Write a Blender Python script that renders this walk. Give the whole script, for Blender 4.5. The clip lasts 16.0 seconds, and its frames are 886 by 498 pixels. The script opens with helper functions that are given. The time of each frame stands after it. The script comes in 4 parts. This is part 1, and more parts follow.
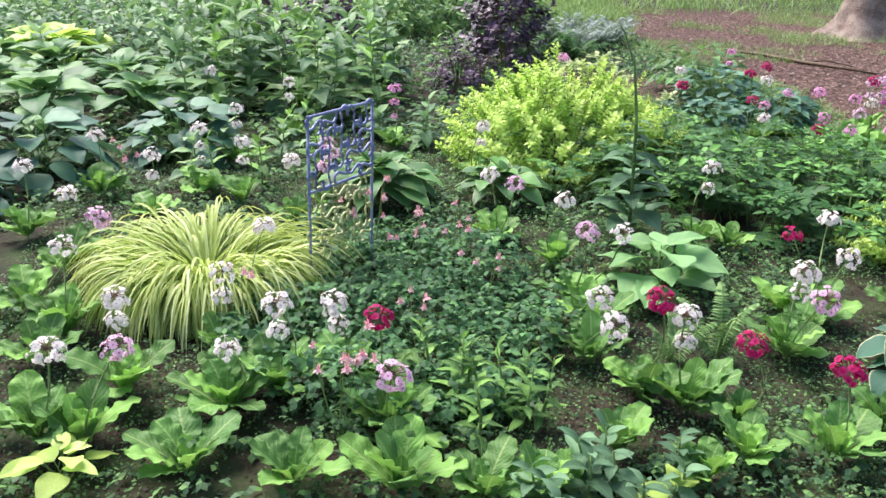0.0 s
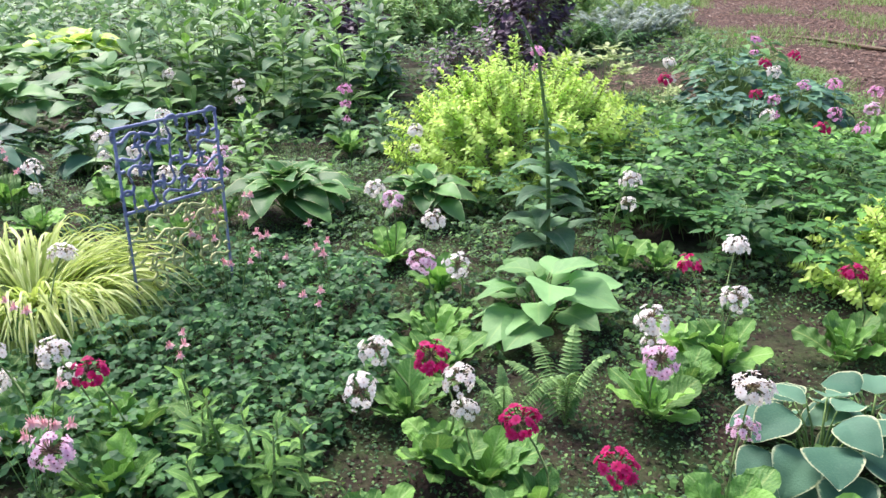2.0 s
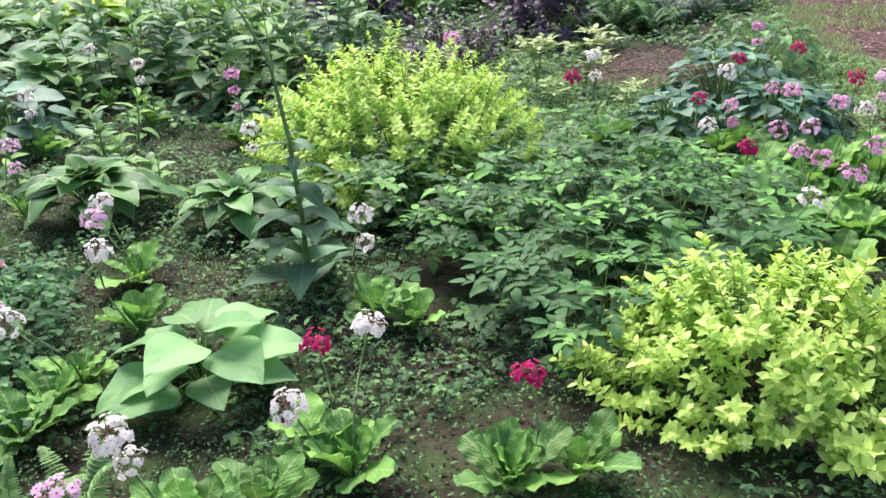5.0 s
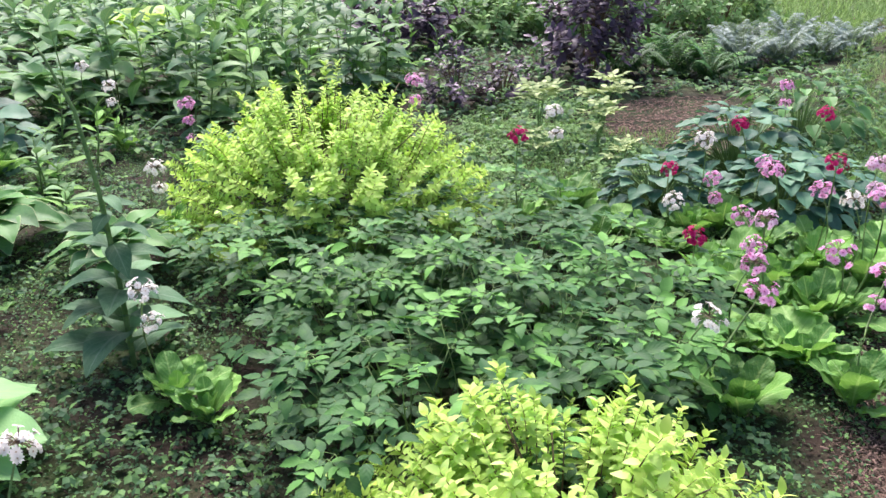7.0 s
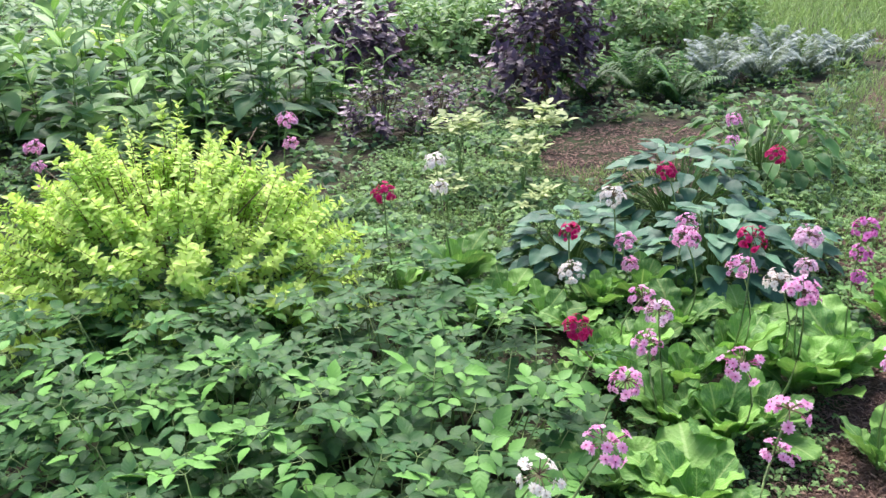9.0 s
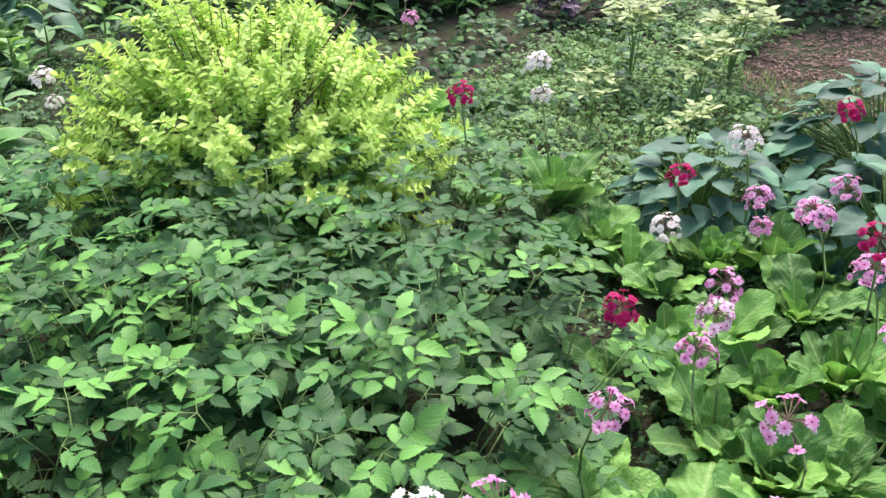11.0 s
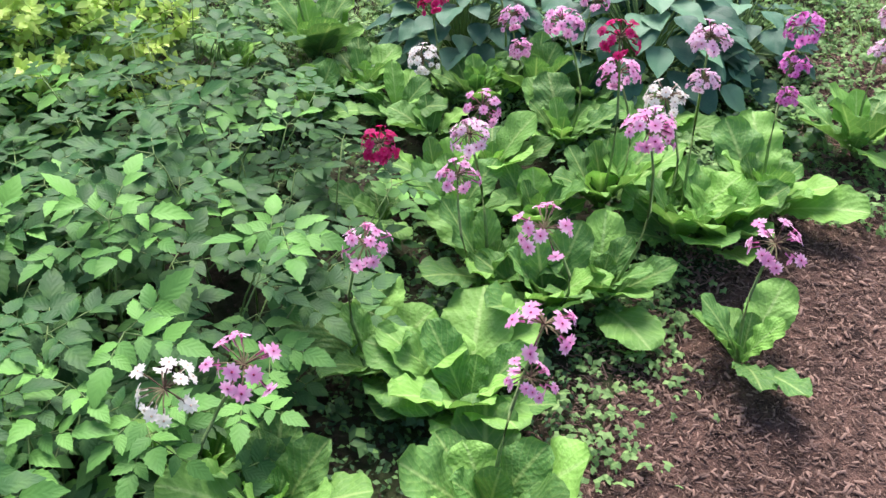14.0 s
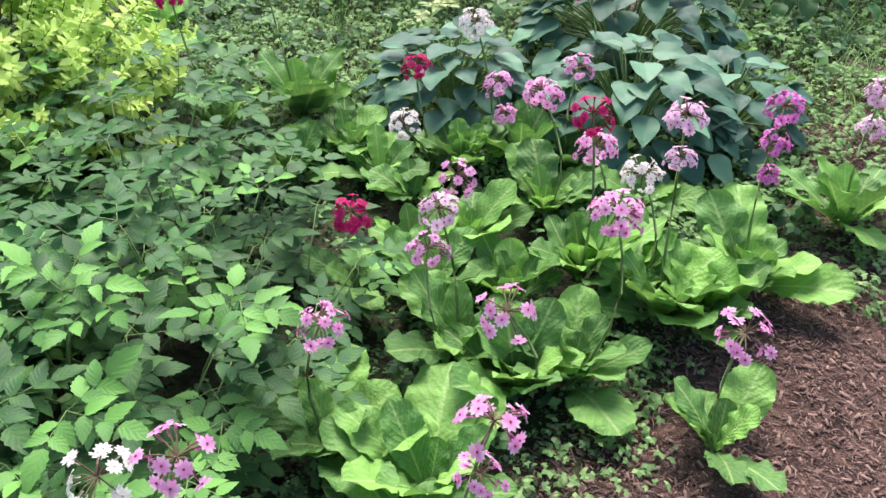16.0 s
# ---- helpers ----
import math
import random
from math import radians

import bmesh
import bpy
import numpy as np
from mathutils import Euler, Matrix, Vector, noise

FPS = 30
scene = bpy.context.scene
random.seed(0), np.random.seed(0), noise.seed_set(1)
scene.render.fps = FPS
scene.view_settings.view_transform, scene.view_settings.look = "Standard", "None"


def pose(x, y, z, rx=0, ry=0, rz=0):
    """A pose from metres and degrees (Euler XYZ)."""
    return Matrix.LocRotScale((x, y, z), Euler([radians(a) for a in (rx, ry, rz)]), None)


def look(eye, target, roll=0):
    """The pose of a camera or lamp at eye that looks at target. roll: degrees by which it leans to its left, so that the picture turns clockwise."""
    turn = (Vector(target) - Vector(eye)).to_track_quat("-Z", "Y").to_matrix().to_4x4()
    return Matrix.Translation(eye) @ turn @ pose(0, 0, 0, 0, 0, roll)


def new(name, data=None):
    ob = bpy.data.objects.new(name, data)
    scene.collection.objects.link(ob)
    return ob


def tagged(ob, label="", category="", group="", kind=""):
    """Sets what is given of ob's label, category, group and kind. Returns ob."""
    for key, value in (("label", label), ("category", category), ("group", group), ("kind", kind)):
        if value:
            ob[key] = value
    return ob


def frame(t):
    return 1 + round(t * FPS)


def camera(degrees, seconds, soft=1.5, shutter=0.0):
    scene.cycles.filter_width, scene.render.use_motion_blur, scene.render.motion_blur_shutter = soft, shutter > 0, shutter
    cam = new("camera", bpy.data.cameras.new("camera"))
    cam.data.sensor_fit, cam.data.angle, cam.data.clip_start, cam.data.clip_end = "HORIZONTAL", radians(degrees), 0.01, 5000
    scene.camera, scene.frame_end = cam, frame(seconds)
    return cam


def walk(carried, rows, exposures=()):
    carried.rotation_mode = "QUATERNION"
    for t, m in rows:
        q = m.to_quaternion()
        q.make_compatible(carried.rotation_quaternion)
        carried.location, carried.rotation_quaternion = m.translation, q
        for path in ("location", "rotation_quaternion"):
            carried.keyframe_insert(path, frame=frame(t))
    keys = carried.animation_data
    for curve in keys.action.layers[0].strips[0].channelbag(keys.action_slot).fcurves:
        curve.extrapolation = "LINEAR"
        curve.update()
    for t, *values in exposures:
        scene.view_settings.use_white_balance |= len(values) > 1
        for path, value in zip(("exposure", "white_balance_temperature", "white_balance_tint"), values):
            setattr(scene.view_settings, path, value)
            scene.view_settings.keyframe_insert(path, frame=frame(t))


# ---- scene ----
cam = camera(55.4, 16.0)
PATH = [
    (0, (-0.566, 0.201, 1.423), (-0.202, 2.317, 0.597), 2.1),
    (0.5, (-0.310, 0.215, 1.439), (-0.037, 2.344, 0.611), 1.0),
    (1, (-0.082, 0.365, 1.390), (0.212, 2.502, 0.593), 0.3),
    (1.5, (0.163, 0.501, 1.395), (0.432, 2.645, 0.607), 0.0),
    (2, (0.446, 0.578, 1.381), (0.511, 2.716, 0.537), -0.5),
    (2.5, (0.652, 0.708, 1.371), (0.733, 2.816, 0.454), -0.6),
    (3, (0.880, 0.885, 1.425), (1.048, 2.978, 0.485), -0.6),
    (3.5, (1.184, 0.994, 1.439), (0.989, 3.097, 0.530), -3.1),
    (4, (1.427, 1.067, 1.409), (1.081, 3.142, 0.480), -2.6),
    (4.5, (1.669, 1.194, 1.382), (1.328, 3.258, 0.428), -1.0),
    (5, (1.947, 1.293, 1.397), (1.586, 3.365, 0.467), -1.0),
    (5.2, (2.078, 1.345, 1.408), (1.699, 3.417, 0.482), -0.6),
    (7.3, (2.808, 2.109, 1.438), (2.084, 4.105, 0.555), 0.2),
    (7.5, (2.854, 2.200, 1.439), (2.123, 4.193, 0.552), -0.1),
    (8, (2.930, 2.445, 1.451), (2.256, 4.463, 0.577), -0.4),
    (8.2, (2.960, 2.530, 1.449), (2.300, 4.554, 0.580), -0.3),
    (10.3, (3.254, 3.294, 1.446), (2.176, 5.053, 0.432), 0.7),
    (10.5, (3.289, 3.379, 1.426), (2.154, 5.061, 0.344), 0.6),
    (11, (3.379, 3.558, 1.419), (2.121, 5.060, 0.215), 0.6),
    (11.5, (3.435, 3.625, 1.426), (2.225, 5.127, 0.172), -0.2),
    (12, (3.437, 3.649, 1.417), (2.422, 5.264, 0.131), 0.6),
    (12.5, (3.452, 3.655, 1.394), (2.550, 5.303, 0.067), 0.5),
    (13, (3.467, 3.662, 1.368), (2.612, 5.289, -0.015), -0.0),
    (13.5, (3.467, 3.678, 1.322), (2.669, 5.269, -0.132), 0.3),
    (14, (3.452, 3.680, 1.299), (2.722, 5.287, -0.175), 1.6),
    (14.5, (3.437, 3.672, 1.304), (2.773, 5.308, -0.169), 1.4),
    (15, (3.445, 3.691, 1.311), (2.794, 5.353, -0.140), 1.7),
    (15.5, (3.474, 3.747, 1.325), (2.763, 5.414, -0.092), 2.6),
    (16, (3.496, 3.783, 1.327), (2.707, 5.442, -0.059), 2.4),
]
walk(cam, [(t, look(eye, target, roll)) for t, eye, target, roll in PATH], [(0, 0.74, 6200, 25), (16, 0.74, 6200, 25)])

# ---- light ----
world = bpy.data.worlds.new("world")
scene.world = world
world.use_nodes = True
wn = world.node_tree.nodes
sky = wn.new("ShaderNodeTexSky")
sky.sky_type, sky.sun_disc = "NISHITA", False
sky.sun_elevation, sky.sun_rotation = radians(54), radians(-30)
sky.air_density, sky.dust_density, sky.ozone_density = 1.0, 3.0, 1.0
world.node_tree.links.new(sky.outputs[0], wn["Background"].inputs[0])
wn["Background"].inputs[1].default_value = 0.15
sun = new("sun", bpy.data.lights.new("sun", "SUN"))
sun.data.energy, sun.data.angle, sun.data.color = 4.4, radians(34), (1.0, 0.95, 0.86)
sun.matrix_world = look((-2.75, 4.7, 7.6), (0, 0, 0))


# ---- materials ----
def shader(name):
    m = bpy.data.materials.new(name)
    m.use_nodes = True
    return m, m.node_tree.nodes, m.node_tree.links


def math_node(n, l, op, a, b=None):
    k = n.new("ShaderNodeMath")
    k.operation = op
    for at_input, v in zip(k.inputs, (a, b)):
        if v is None:
            continue
        if isinstance(v, (int, float)):
            at_input.default_value = v
        else:
            l.new(v, at_input)
    return k.outputs[0]


def mix_color(n, l, fac, a, b, mode="MIX"):
    k = n.new("ShaderNodeMix")
    k.data_type, k.blend_type = "RGBA", mode
    for at_input, v in zip((k.inputs[0], k.inputs[6], k.inputs[7]), (fac, a, b)):
        if isinstance(v, (int, float)):
            at_input.default_value = v
        elif isinstance(v, tuple):
            at_input.default_value = (*v, 1)
        else:
            l.new(v, at_input)
    return k.outputs[2]


def ramp(n, l, value, lo, hi):
    k = n.new("ShaderNodeMapRange")
    k.interpolation_type = "SMOOTHSTEP"
    k.inputs[1].default_value, k.inputs[2].default_value = lo, hi
    l.new(value, k.inputs[0])
    return k.outputs[0]


def leaf_material(name, color, young, rib=None, margin=None, gloss=0.45, through_light=0.3, veins=7.0, relief=0.35, spread=0.35, edge=0.78, ripe=0.35, shine=0.16, island=1.0):
    """A leaf: uv.x runs from edge to edge, uv.y from the stalk to the tip."""
    m, n, l = shader(name)
    color, young = ((c[0], c[1], c[2] * 1.45) for c in (color, young))
    uv = n.new("ShaderNodeSeparateXYZ")
    l.new(n.new("ShaderNodeUVMap").outputs[0], uv.inputs[0])
    across = math_node(n, l, "ABSOLUTE", math_node(n, l, "SUBTRACT", math_node(n, l, "MULTIPLY", uv.outputs[0], 2.0), 1.0))
    info, geo = n.new("ShaderNodeObjectInfo"), n.new("ShaderNodeNewGeometry")
    both = math_node(n, l, "FRACT", math_node(n, l, "ADD", info.outputs["Random"], math_node(n, l, "MULTIPLY", geo.outputs["Random Per Island"], island)))
    grain = n.new("ShaderNodeTexNoise")
    grain.inputs["Scale"].default_value = 26.0
    grain.inputs["Detail"].default_value = 4.0
    l.new(n.new("ShaderNodeTexCoord").outputs["Object"], grain.inputs["Vector"])
    col = mix_color(n, l, ramp(n, l, both, ripe, 1.0), color, young)
    col = mix_color(n, l, math_node(n, l, "MULTIPLY", ramp(n, l, grain.outputs[0], 0.4, 0.75), 0.35), col, young)
    if margin:
        wob = math_node(n, l, "ADD", across, math_node(n, l, "MULTIPLY", math_node(n, l, "SUBTRACT", grain.outputs[0], 0.5), 0.25))
        tip = math_node(n, l, "MAXIMUM", wob, math_node(n, l, "MULTIPLY", ramp(n, l, uv.outputs[1], 0.86, 1.02), 1.2))
        col = mix_color(n, l, ramp(n, l, tip, edge, edge + 0.1), col, margin)
    if rib:
        col = mix_color(n, l, math_node(n, l, "MULTIPLY", math_node(n, l, "SUBTRACT", 1.0, ramp(n, l, across, 0.02, 0.11)), 0.7), col, rib)
        side = math_node(n, l, "SINE", math_node(n, l, "SUBTRACT", math_node(n, l, "MULTIPLY", uv.outputs[1], veins * 6.283), math_node(n, l, "MULTIPLY", across, veins * 2.2)))
        col = mix_color(n, l, math_node(n, l, "MULTIPLY", ramp(n, l, side, 0.7, 1.0), 0.22), col, rib)
    hsv = n.new("ShaderNodeHueSaturation")
    l.new(math_node(n, l, "ADD", 1.0 - spread / 2, math_node(n, l, "MULTIPLY", both, spread)), hsv.inputs["Value"])
    l.new(math_node(n, l, "ADD", 0.49, math_node(n, l, "MULTIPLY", both, 0.02)), hsv.inputs["Hue"])
    l.new(col, hsv.inputs["Color"])
    slant = math_node(n, l, "SUBTRACT", math_node(n, l, "MULTIPLY", uv.outputs[1], veins * 6.283), math_node(n, l, "MULTIPLY", across, veins * 2.2))
    pucker = n.new("ShaderNodeTexVoronoi")
    pucker.inputs["Scale"].default_value = 34.0
    l.new(grain.inputs["Vector"].links[0].from_socket, pucker.inputs["Vector"])
    wave = math_node(n, l, "ADD", math_node(n, l, "MULTIPLY", math_node(n, l, "SINE", slant), 0.16), math_node(n, l, "MULTIPLY", pucker.outputs["Distance"], -0.4))
    bump = n.new("ShaderNodeBump")
    bump.inputs["Strength"].default_value, bump.inputs["Distance"].default_value = relief, 0.004
    l.new(math_node(n, l, "ADD", wave, math_node(n, l, "MULTIPLY", grain.outputs[0], 0.9)), bump.inputs["Height"])
    p = n["Principled BSDF"]
    p.inputs["Specular IOR Level"].default_value = shine
    l.new(hsv.outputs[0], p.inputs["Base Color"])
    l.new(math_node(n, l, "ADD", gloss - 0.08, math_node(n, l, "MULTIPLY", grain.outputs[0], 0.16)), p.inputs["Roughness"])
    l.new(bump.outputs[0], p.inputs["Normal"])
    t, mix = n.new("ShaderNodeBsdfTranslucent"), n.new("ShaderNodeMixShader")
    l.new(mix_color(n, l, 1.0, hsv.outputs[0], (1.0, 1.0, 0.75), "MULTIPLY"), t.inputs[0])
    mix.inputs[0].default_value = through_light
    l.new(p.outputs[0], mix.inputs[1]), l.new(t.outputs[0], mix.inputs[2])
    l.new(mix.outputs[0], n["Material Output"].inputs[0])
    return m


def petal_material(name, color, pale):
    m, n, l = shader(name)
    geo, info = n.new("ShaderNodeNewGeometry"), n.new("ShaderNodeObjectInfo")
    uv = n.new("ShaderNodeSeparateXYZ")
    l.new(n.new("ShaderNodeUVMap").outputs[0], uv.inputs[0])
    both = math_node(n, l, "FRACT", math_node(n, l, "ADD", info.outputs["Random"], geo.outputs["Random Per Island"]))
    col = mix_color(n, l, math_node(n, l, "MULTIPLY", both, 0.8), color, pale)
    col = mix_color(n, l, ramp(n, l, uv.outputs[1], 0.1, 0.8), color, col)
    p = n["Principled BSDF"]
    l.new(col, p.inputs["Base Color"])
    p.inputs["Roughness"].default_value, p.inputs["Specular IOR Level"].default_value = 0.6, 0.2
    t, mix = n.new("ShaderNodeBsdfTranslucent"), n.new("ShaderNodeMixShader")
    l.new(col, t.inputs[0])
    mix.inputs[0].default_value = 0.55
    l.new(p.outputs[0], mix.inputs[1]), l.new(t.outputs[0], mix.inputs[2])
    l.new(mix.outputs[0], n["Material Output"].inputs[0])
    return m


def rough_material(name, a, b, scale=8.0, gloss=0.85, relief=0.5, random_mix=0.0, distance=0.01):
    m, n, l = shader(name)
    co = n.new("ShaderNodeTexCoord").outputs["Object"]
    big, fine = n.new("ShaderNodeTexNoise"), n.new("ShaderNodeTexNoise")
    for k, sc in ((big, scale), (fine, scale * 9)):
        k.inputs["Scale"].default_value, k.inputs["Detail"].default_value = sc, 6.0
        l.new(co, k.inputs["Vector"])
    v = math_node(n, l, "ADD", math_node(n, l, "MULTIPLY", big.outputs[0], 0.6), math_node(n, l, "MULTIPLY", fine.outputs[0], 0.4))
    v = ramp(n, l, v, 0.33, 0.67)
    if random_mix:
        v = math_node(n, l, "ADD", math_node(n, l, "MULTIPLY", v, 1 - random_mix), math_node(n, l, "MULTIPLY", n.new("ShaderNodeNewGeometry").outputs["Random Per Island"], random_mix))
    bump = n.new("ShaderNodeBump")
    bump.inputs["Strength"].default_value, bump.inputs["Distance"].default_value = relief, distance
    l.new(fine.outputs[0], bump.inputs["Height"])
    p = n["Principled BSDF"]
    l.new(mix_color(n, l, v, a, b), p.inputs["Base Color"])
    l.new(bump.outputs[0], p.inputs["Normal"])
    p.inputs["Roughness"].default_value, p.inputs["Specular IOR Level"].default_value = gloss, 0.25
    return m


PRIMULA_LEAF = leaf_material("primula_leaf", (0.105, 0.275, 0.048), (0.23, 0.44, 0.060), rib=(0.36, 0.54, 0.18), veins=9, relief=0.6, gloss=0.5, ripe=0.35, through_light=0.28, spread=0.45, shine=0.2)
ASTILBE_LEAF = leaf_material("astilbe_leaf", (0.036, 0.124, 0.024), (0.140, 0.318, 0.042), gloss=0.52, veins=5, relief=0.25, spread=0.4, through_light=0.16, ripe=0.58, shine=0.16, island=0.22)
GOLD_LEAF = leaf_material("golden_leaf", (0.40, 0.63, 0.085), (0.72, 0.89, 0.19), gloss=0.5, veins=4, through_light=0.4, relief=0.1, spread=0.35, ripe=0.25)
GRASS_GOLD = leaf_material("golden_grass_blade", (0.42, 0.56, 0.10), (0.70, 0.76, 0.25), rib=(0.28, 0.45, 0.07), gloss=0.42, veins=1, relief=0.1)
HOSTA_LIGHT = leaf_material("light_hosta_leaf", (0.165, 0.37, 0.09), (0.26, 0.47, 0.125), gloss=0.5, veins=4, spread=0.35, relief=0.4, rib=(0.30, 0.50, 0.18), shine=0.2)
HOSTA_BLUE = leaf_material("blue_hosta_leaf", (0.048, 0.140, 0.060), (0.105, 0.235, 0.082), gloss=0.5, veins=3, spread=0.5, through_light=0.15, relief=0.3, shine=0.22)
HOSTA_EDGED = leaf_material("edged_hosta_leaf", (0.075, 0.19, 0.085), (0.13, 0.27, 0.11), margin=(0.55, 0.62, 0.36), edge=0.87, gloss=0.55, veins=3, spread=0.3)
HOSTA_GREEN = leaf_material("green_hosta_leaf", (0.08, 0.215, 0.05), (0.17, 0.35, 0.07), margin=(0.45, 0.54, 0.26), gloss=0.42, veins=3, edge=0.90, relief=0.2)
HOSTA_BROAD = leaf_material("broad_hosta_leaf", (0.10, 0.25, 0.07), (0.22, 0.38, 0.10), gloss=0.45, veins=4, spread=0.4, relief=0.25)
RUE_LEAF = leaf_material("columbine_leaf", (0.05, 0.15, 0.042), (0.13, 0.28, 0.06), gloss=0.5, veins=2, spread=0.5, ripe=0.5)
TALL_LEAF = leaf_material("tall_perennial_leaf", (0.125, 0.27, 0.095), (0.28, 0.43, 0.13), rib=(0.25, 0.40, 0.16), gloss=0.45, veins=7, spread=0.5)
SPIRE_LEAF = leaf_material("spire_leaf", (0.09, 0.205, 0.07), (0.18, 0.32, 0.11), rib=(0.2, 0.33, 0.2), gloss=0.55, veins=6)
LOW_LEAF = leaf_material("ground_cover_leaf", (0.066, 0.155, 0.05), (0.15, 0.285, 0.055), gloss=0.5, veins=2, spread=0.6)
FERN_LEAF = leaf_material("fern_leaf", (0.15, 0.31, 0.07), (0.27, 0.43, 0.10), gloss=0.5, veins=4)
SILVER_LEAF = leaf_material("silver_fern_leaf", (0.19, 0.27, 0.15), (0.36, 0.44, 0.27), gloss=0.5, veins=4)
CREAM_LEAF = leaf_material("cream_leaf", (0.26, 0.38, 0.09), (0.50, 0.57, 0.18), gloss=0.5, veins=4)
PURPLE_LEAF = leaf_material("purple_leaf", (0.045, 0.032, 0.034), (0.13, 0.085, 0.09), gloss=0.4, veins=3, through_light=0.12, shine=0.3)
LAWN_BLADE = leaf_material("lawn_blade", (0.17, 0.32, 0.06), (0.34, 0.48, 0.13), gloss=0.55, veins=1, relief=0.1)
STEM = rough_material("green_stem", (0.10, 0.20, 0.05), (0.19, 0.29, 0.09), 30, 0.55, 0.2)
RED_STEM = rough_material("brown_stem", (0.10, 0.06, 0.035), (0.17, 0.13, 0.07), 30, 0.6, 0.2)
CALYX = rough_material("dark_calyx", (0.09, 0.03, 0.03), (0.16, 0.17, 0.07), 60, 0.6, 0.2)
SOIL = rough_material("soil", (0.012, 0.008, 0.006), (0.05, 0.034, 0.024), 5, 0.95, 1.0)
n, l = SOIL.node_tree.nodes, SOIL.node_tree.links
moss = n.new("ShaderNodeTexNoise")
moss.inputs["Scale"].default_value, moss.inputs["Detail"].default_value, moss.inputs["Roughness"].default_value = 3.2, 12.0, 0.68
l.new(n.new("ShaderNodeTexCoord").outputs["Object"], moss.inputs["Vector"])
earth = n["Principled BSDF"].inputs["Base Color"].links[0].from_socket
l.new(mix_color(n, l, ramp(n, l, moss.outputs[0], 0.36, 0.72), earth, (0.042, 0.078, 0.022)), n["Principled BSDF"].inputs["Base Color"])
CHIP = rough_material("wood_chip", (0.032, 0.020, 0.015), (0.32, 0.215, 0.16), 40, 0.85, 0.5, 0.75, 0.002)
BARK = rough_material("bark", (0.16, 0.12, 0.09), (0.42, 0.35, 0.27), 6, 0.9, 1.0, 0, 0.03)
FADED = rough_material("faded_yellow_paint", (0.34, 0.40, 0.14), (0.58, 0.60, 0.30), 14, 0.5, 0.25, 0, 0.002)
PAINT = rough_material("blue_grey_paint", (0.13, 0.16, 0.30), (0.30, 0.34, 0.50), 14, 0.4, 0.25, 0, 0.002)
PETALS = {
    "white": petal_material("white_petal", (0.94, 0.89, 0.84), (0.97, 0.96, 0.91)),
    "pale": petal_material("pale_pink_petal", (0.86, 0.56, 0.74), (0.94, 0.82, 0.89)),
    "pink": petal_material("pink_petal", (0.86, 0.36, 0.66), (0.96, 0.76, 0.89)),
    "magenta": petal_material("magenta_petal", (0.70, 0.16, 0.54), (0.86, 0.46, 0.76)),
    "crimson": petal_material("crimson_petal", (0.50, 0.008, 0.11), (0.70, 0.07, 0.28)),
    "shell": petal_material("shell_pink_petal", (0.86, 0.52, 0.56), (0.93, 0.80, 0.78)),
}
EYE = {
    "white": rough_material("dusky_flower_eye", (0.45, 0.30, 0.22), (0.7, 0.55, 0.35), 80, 0.7, 0.1),
    "dark": rough_material("dark_flower_eye", (0.20, 0.01, 0.05), (0.32, 0.04, 0.08), 80, 0.7, 0.1),
}


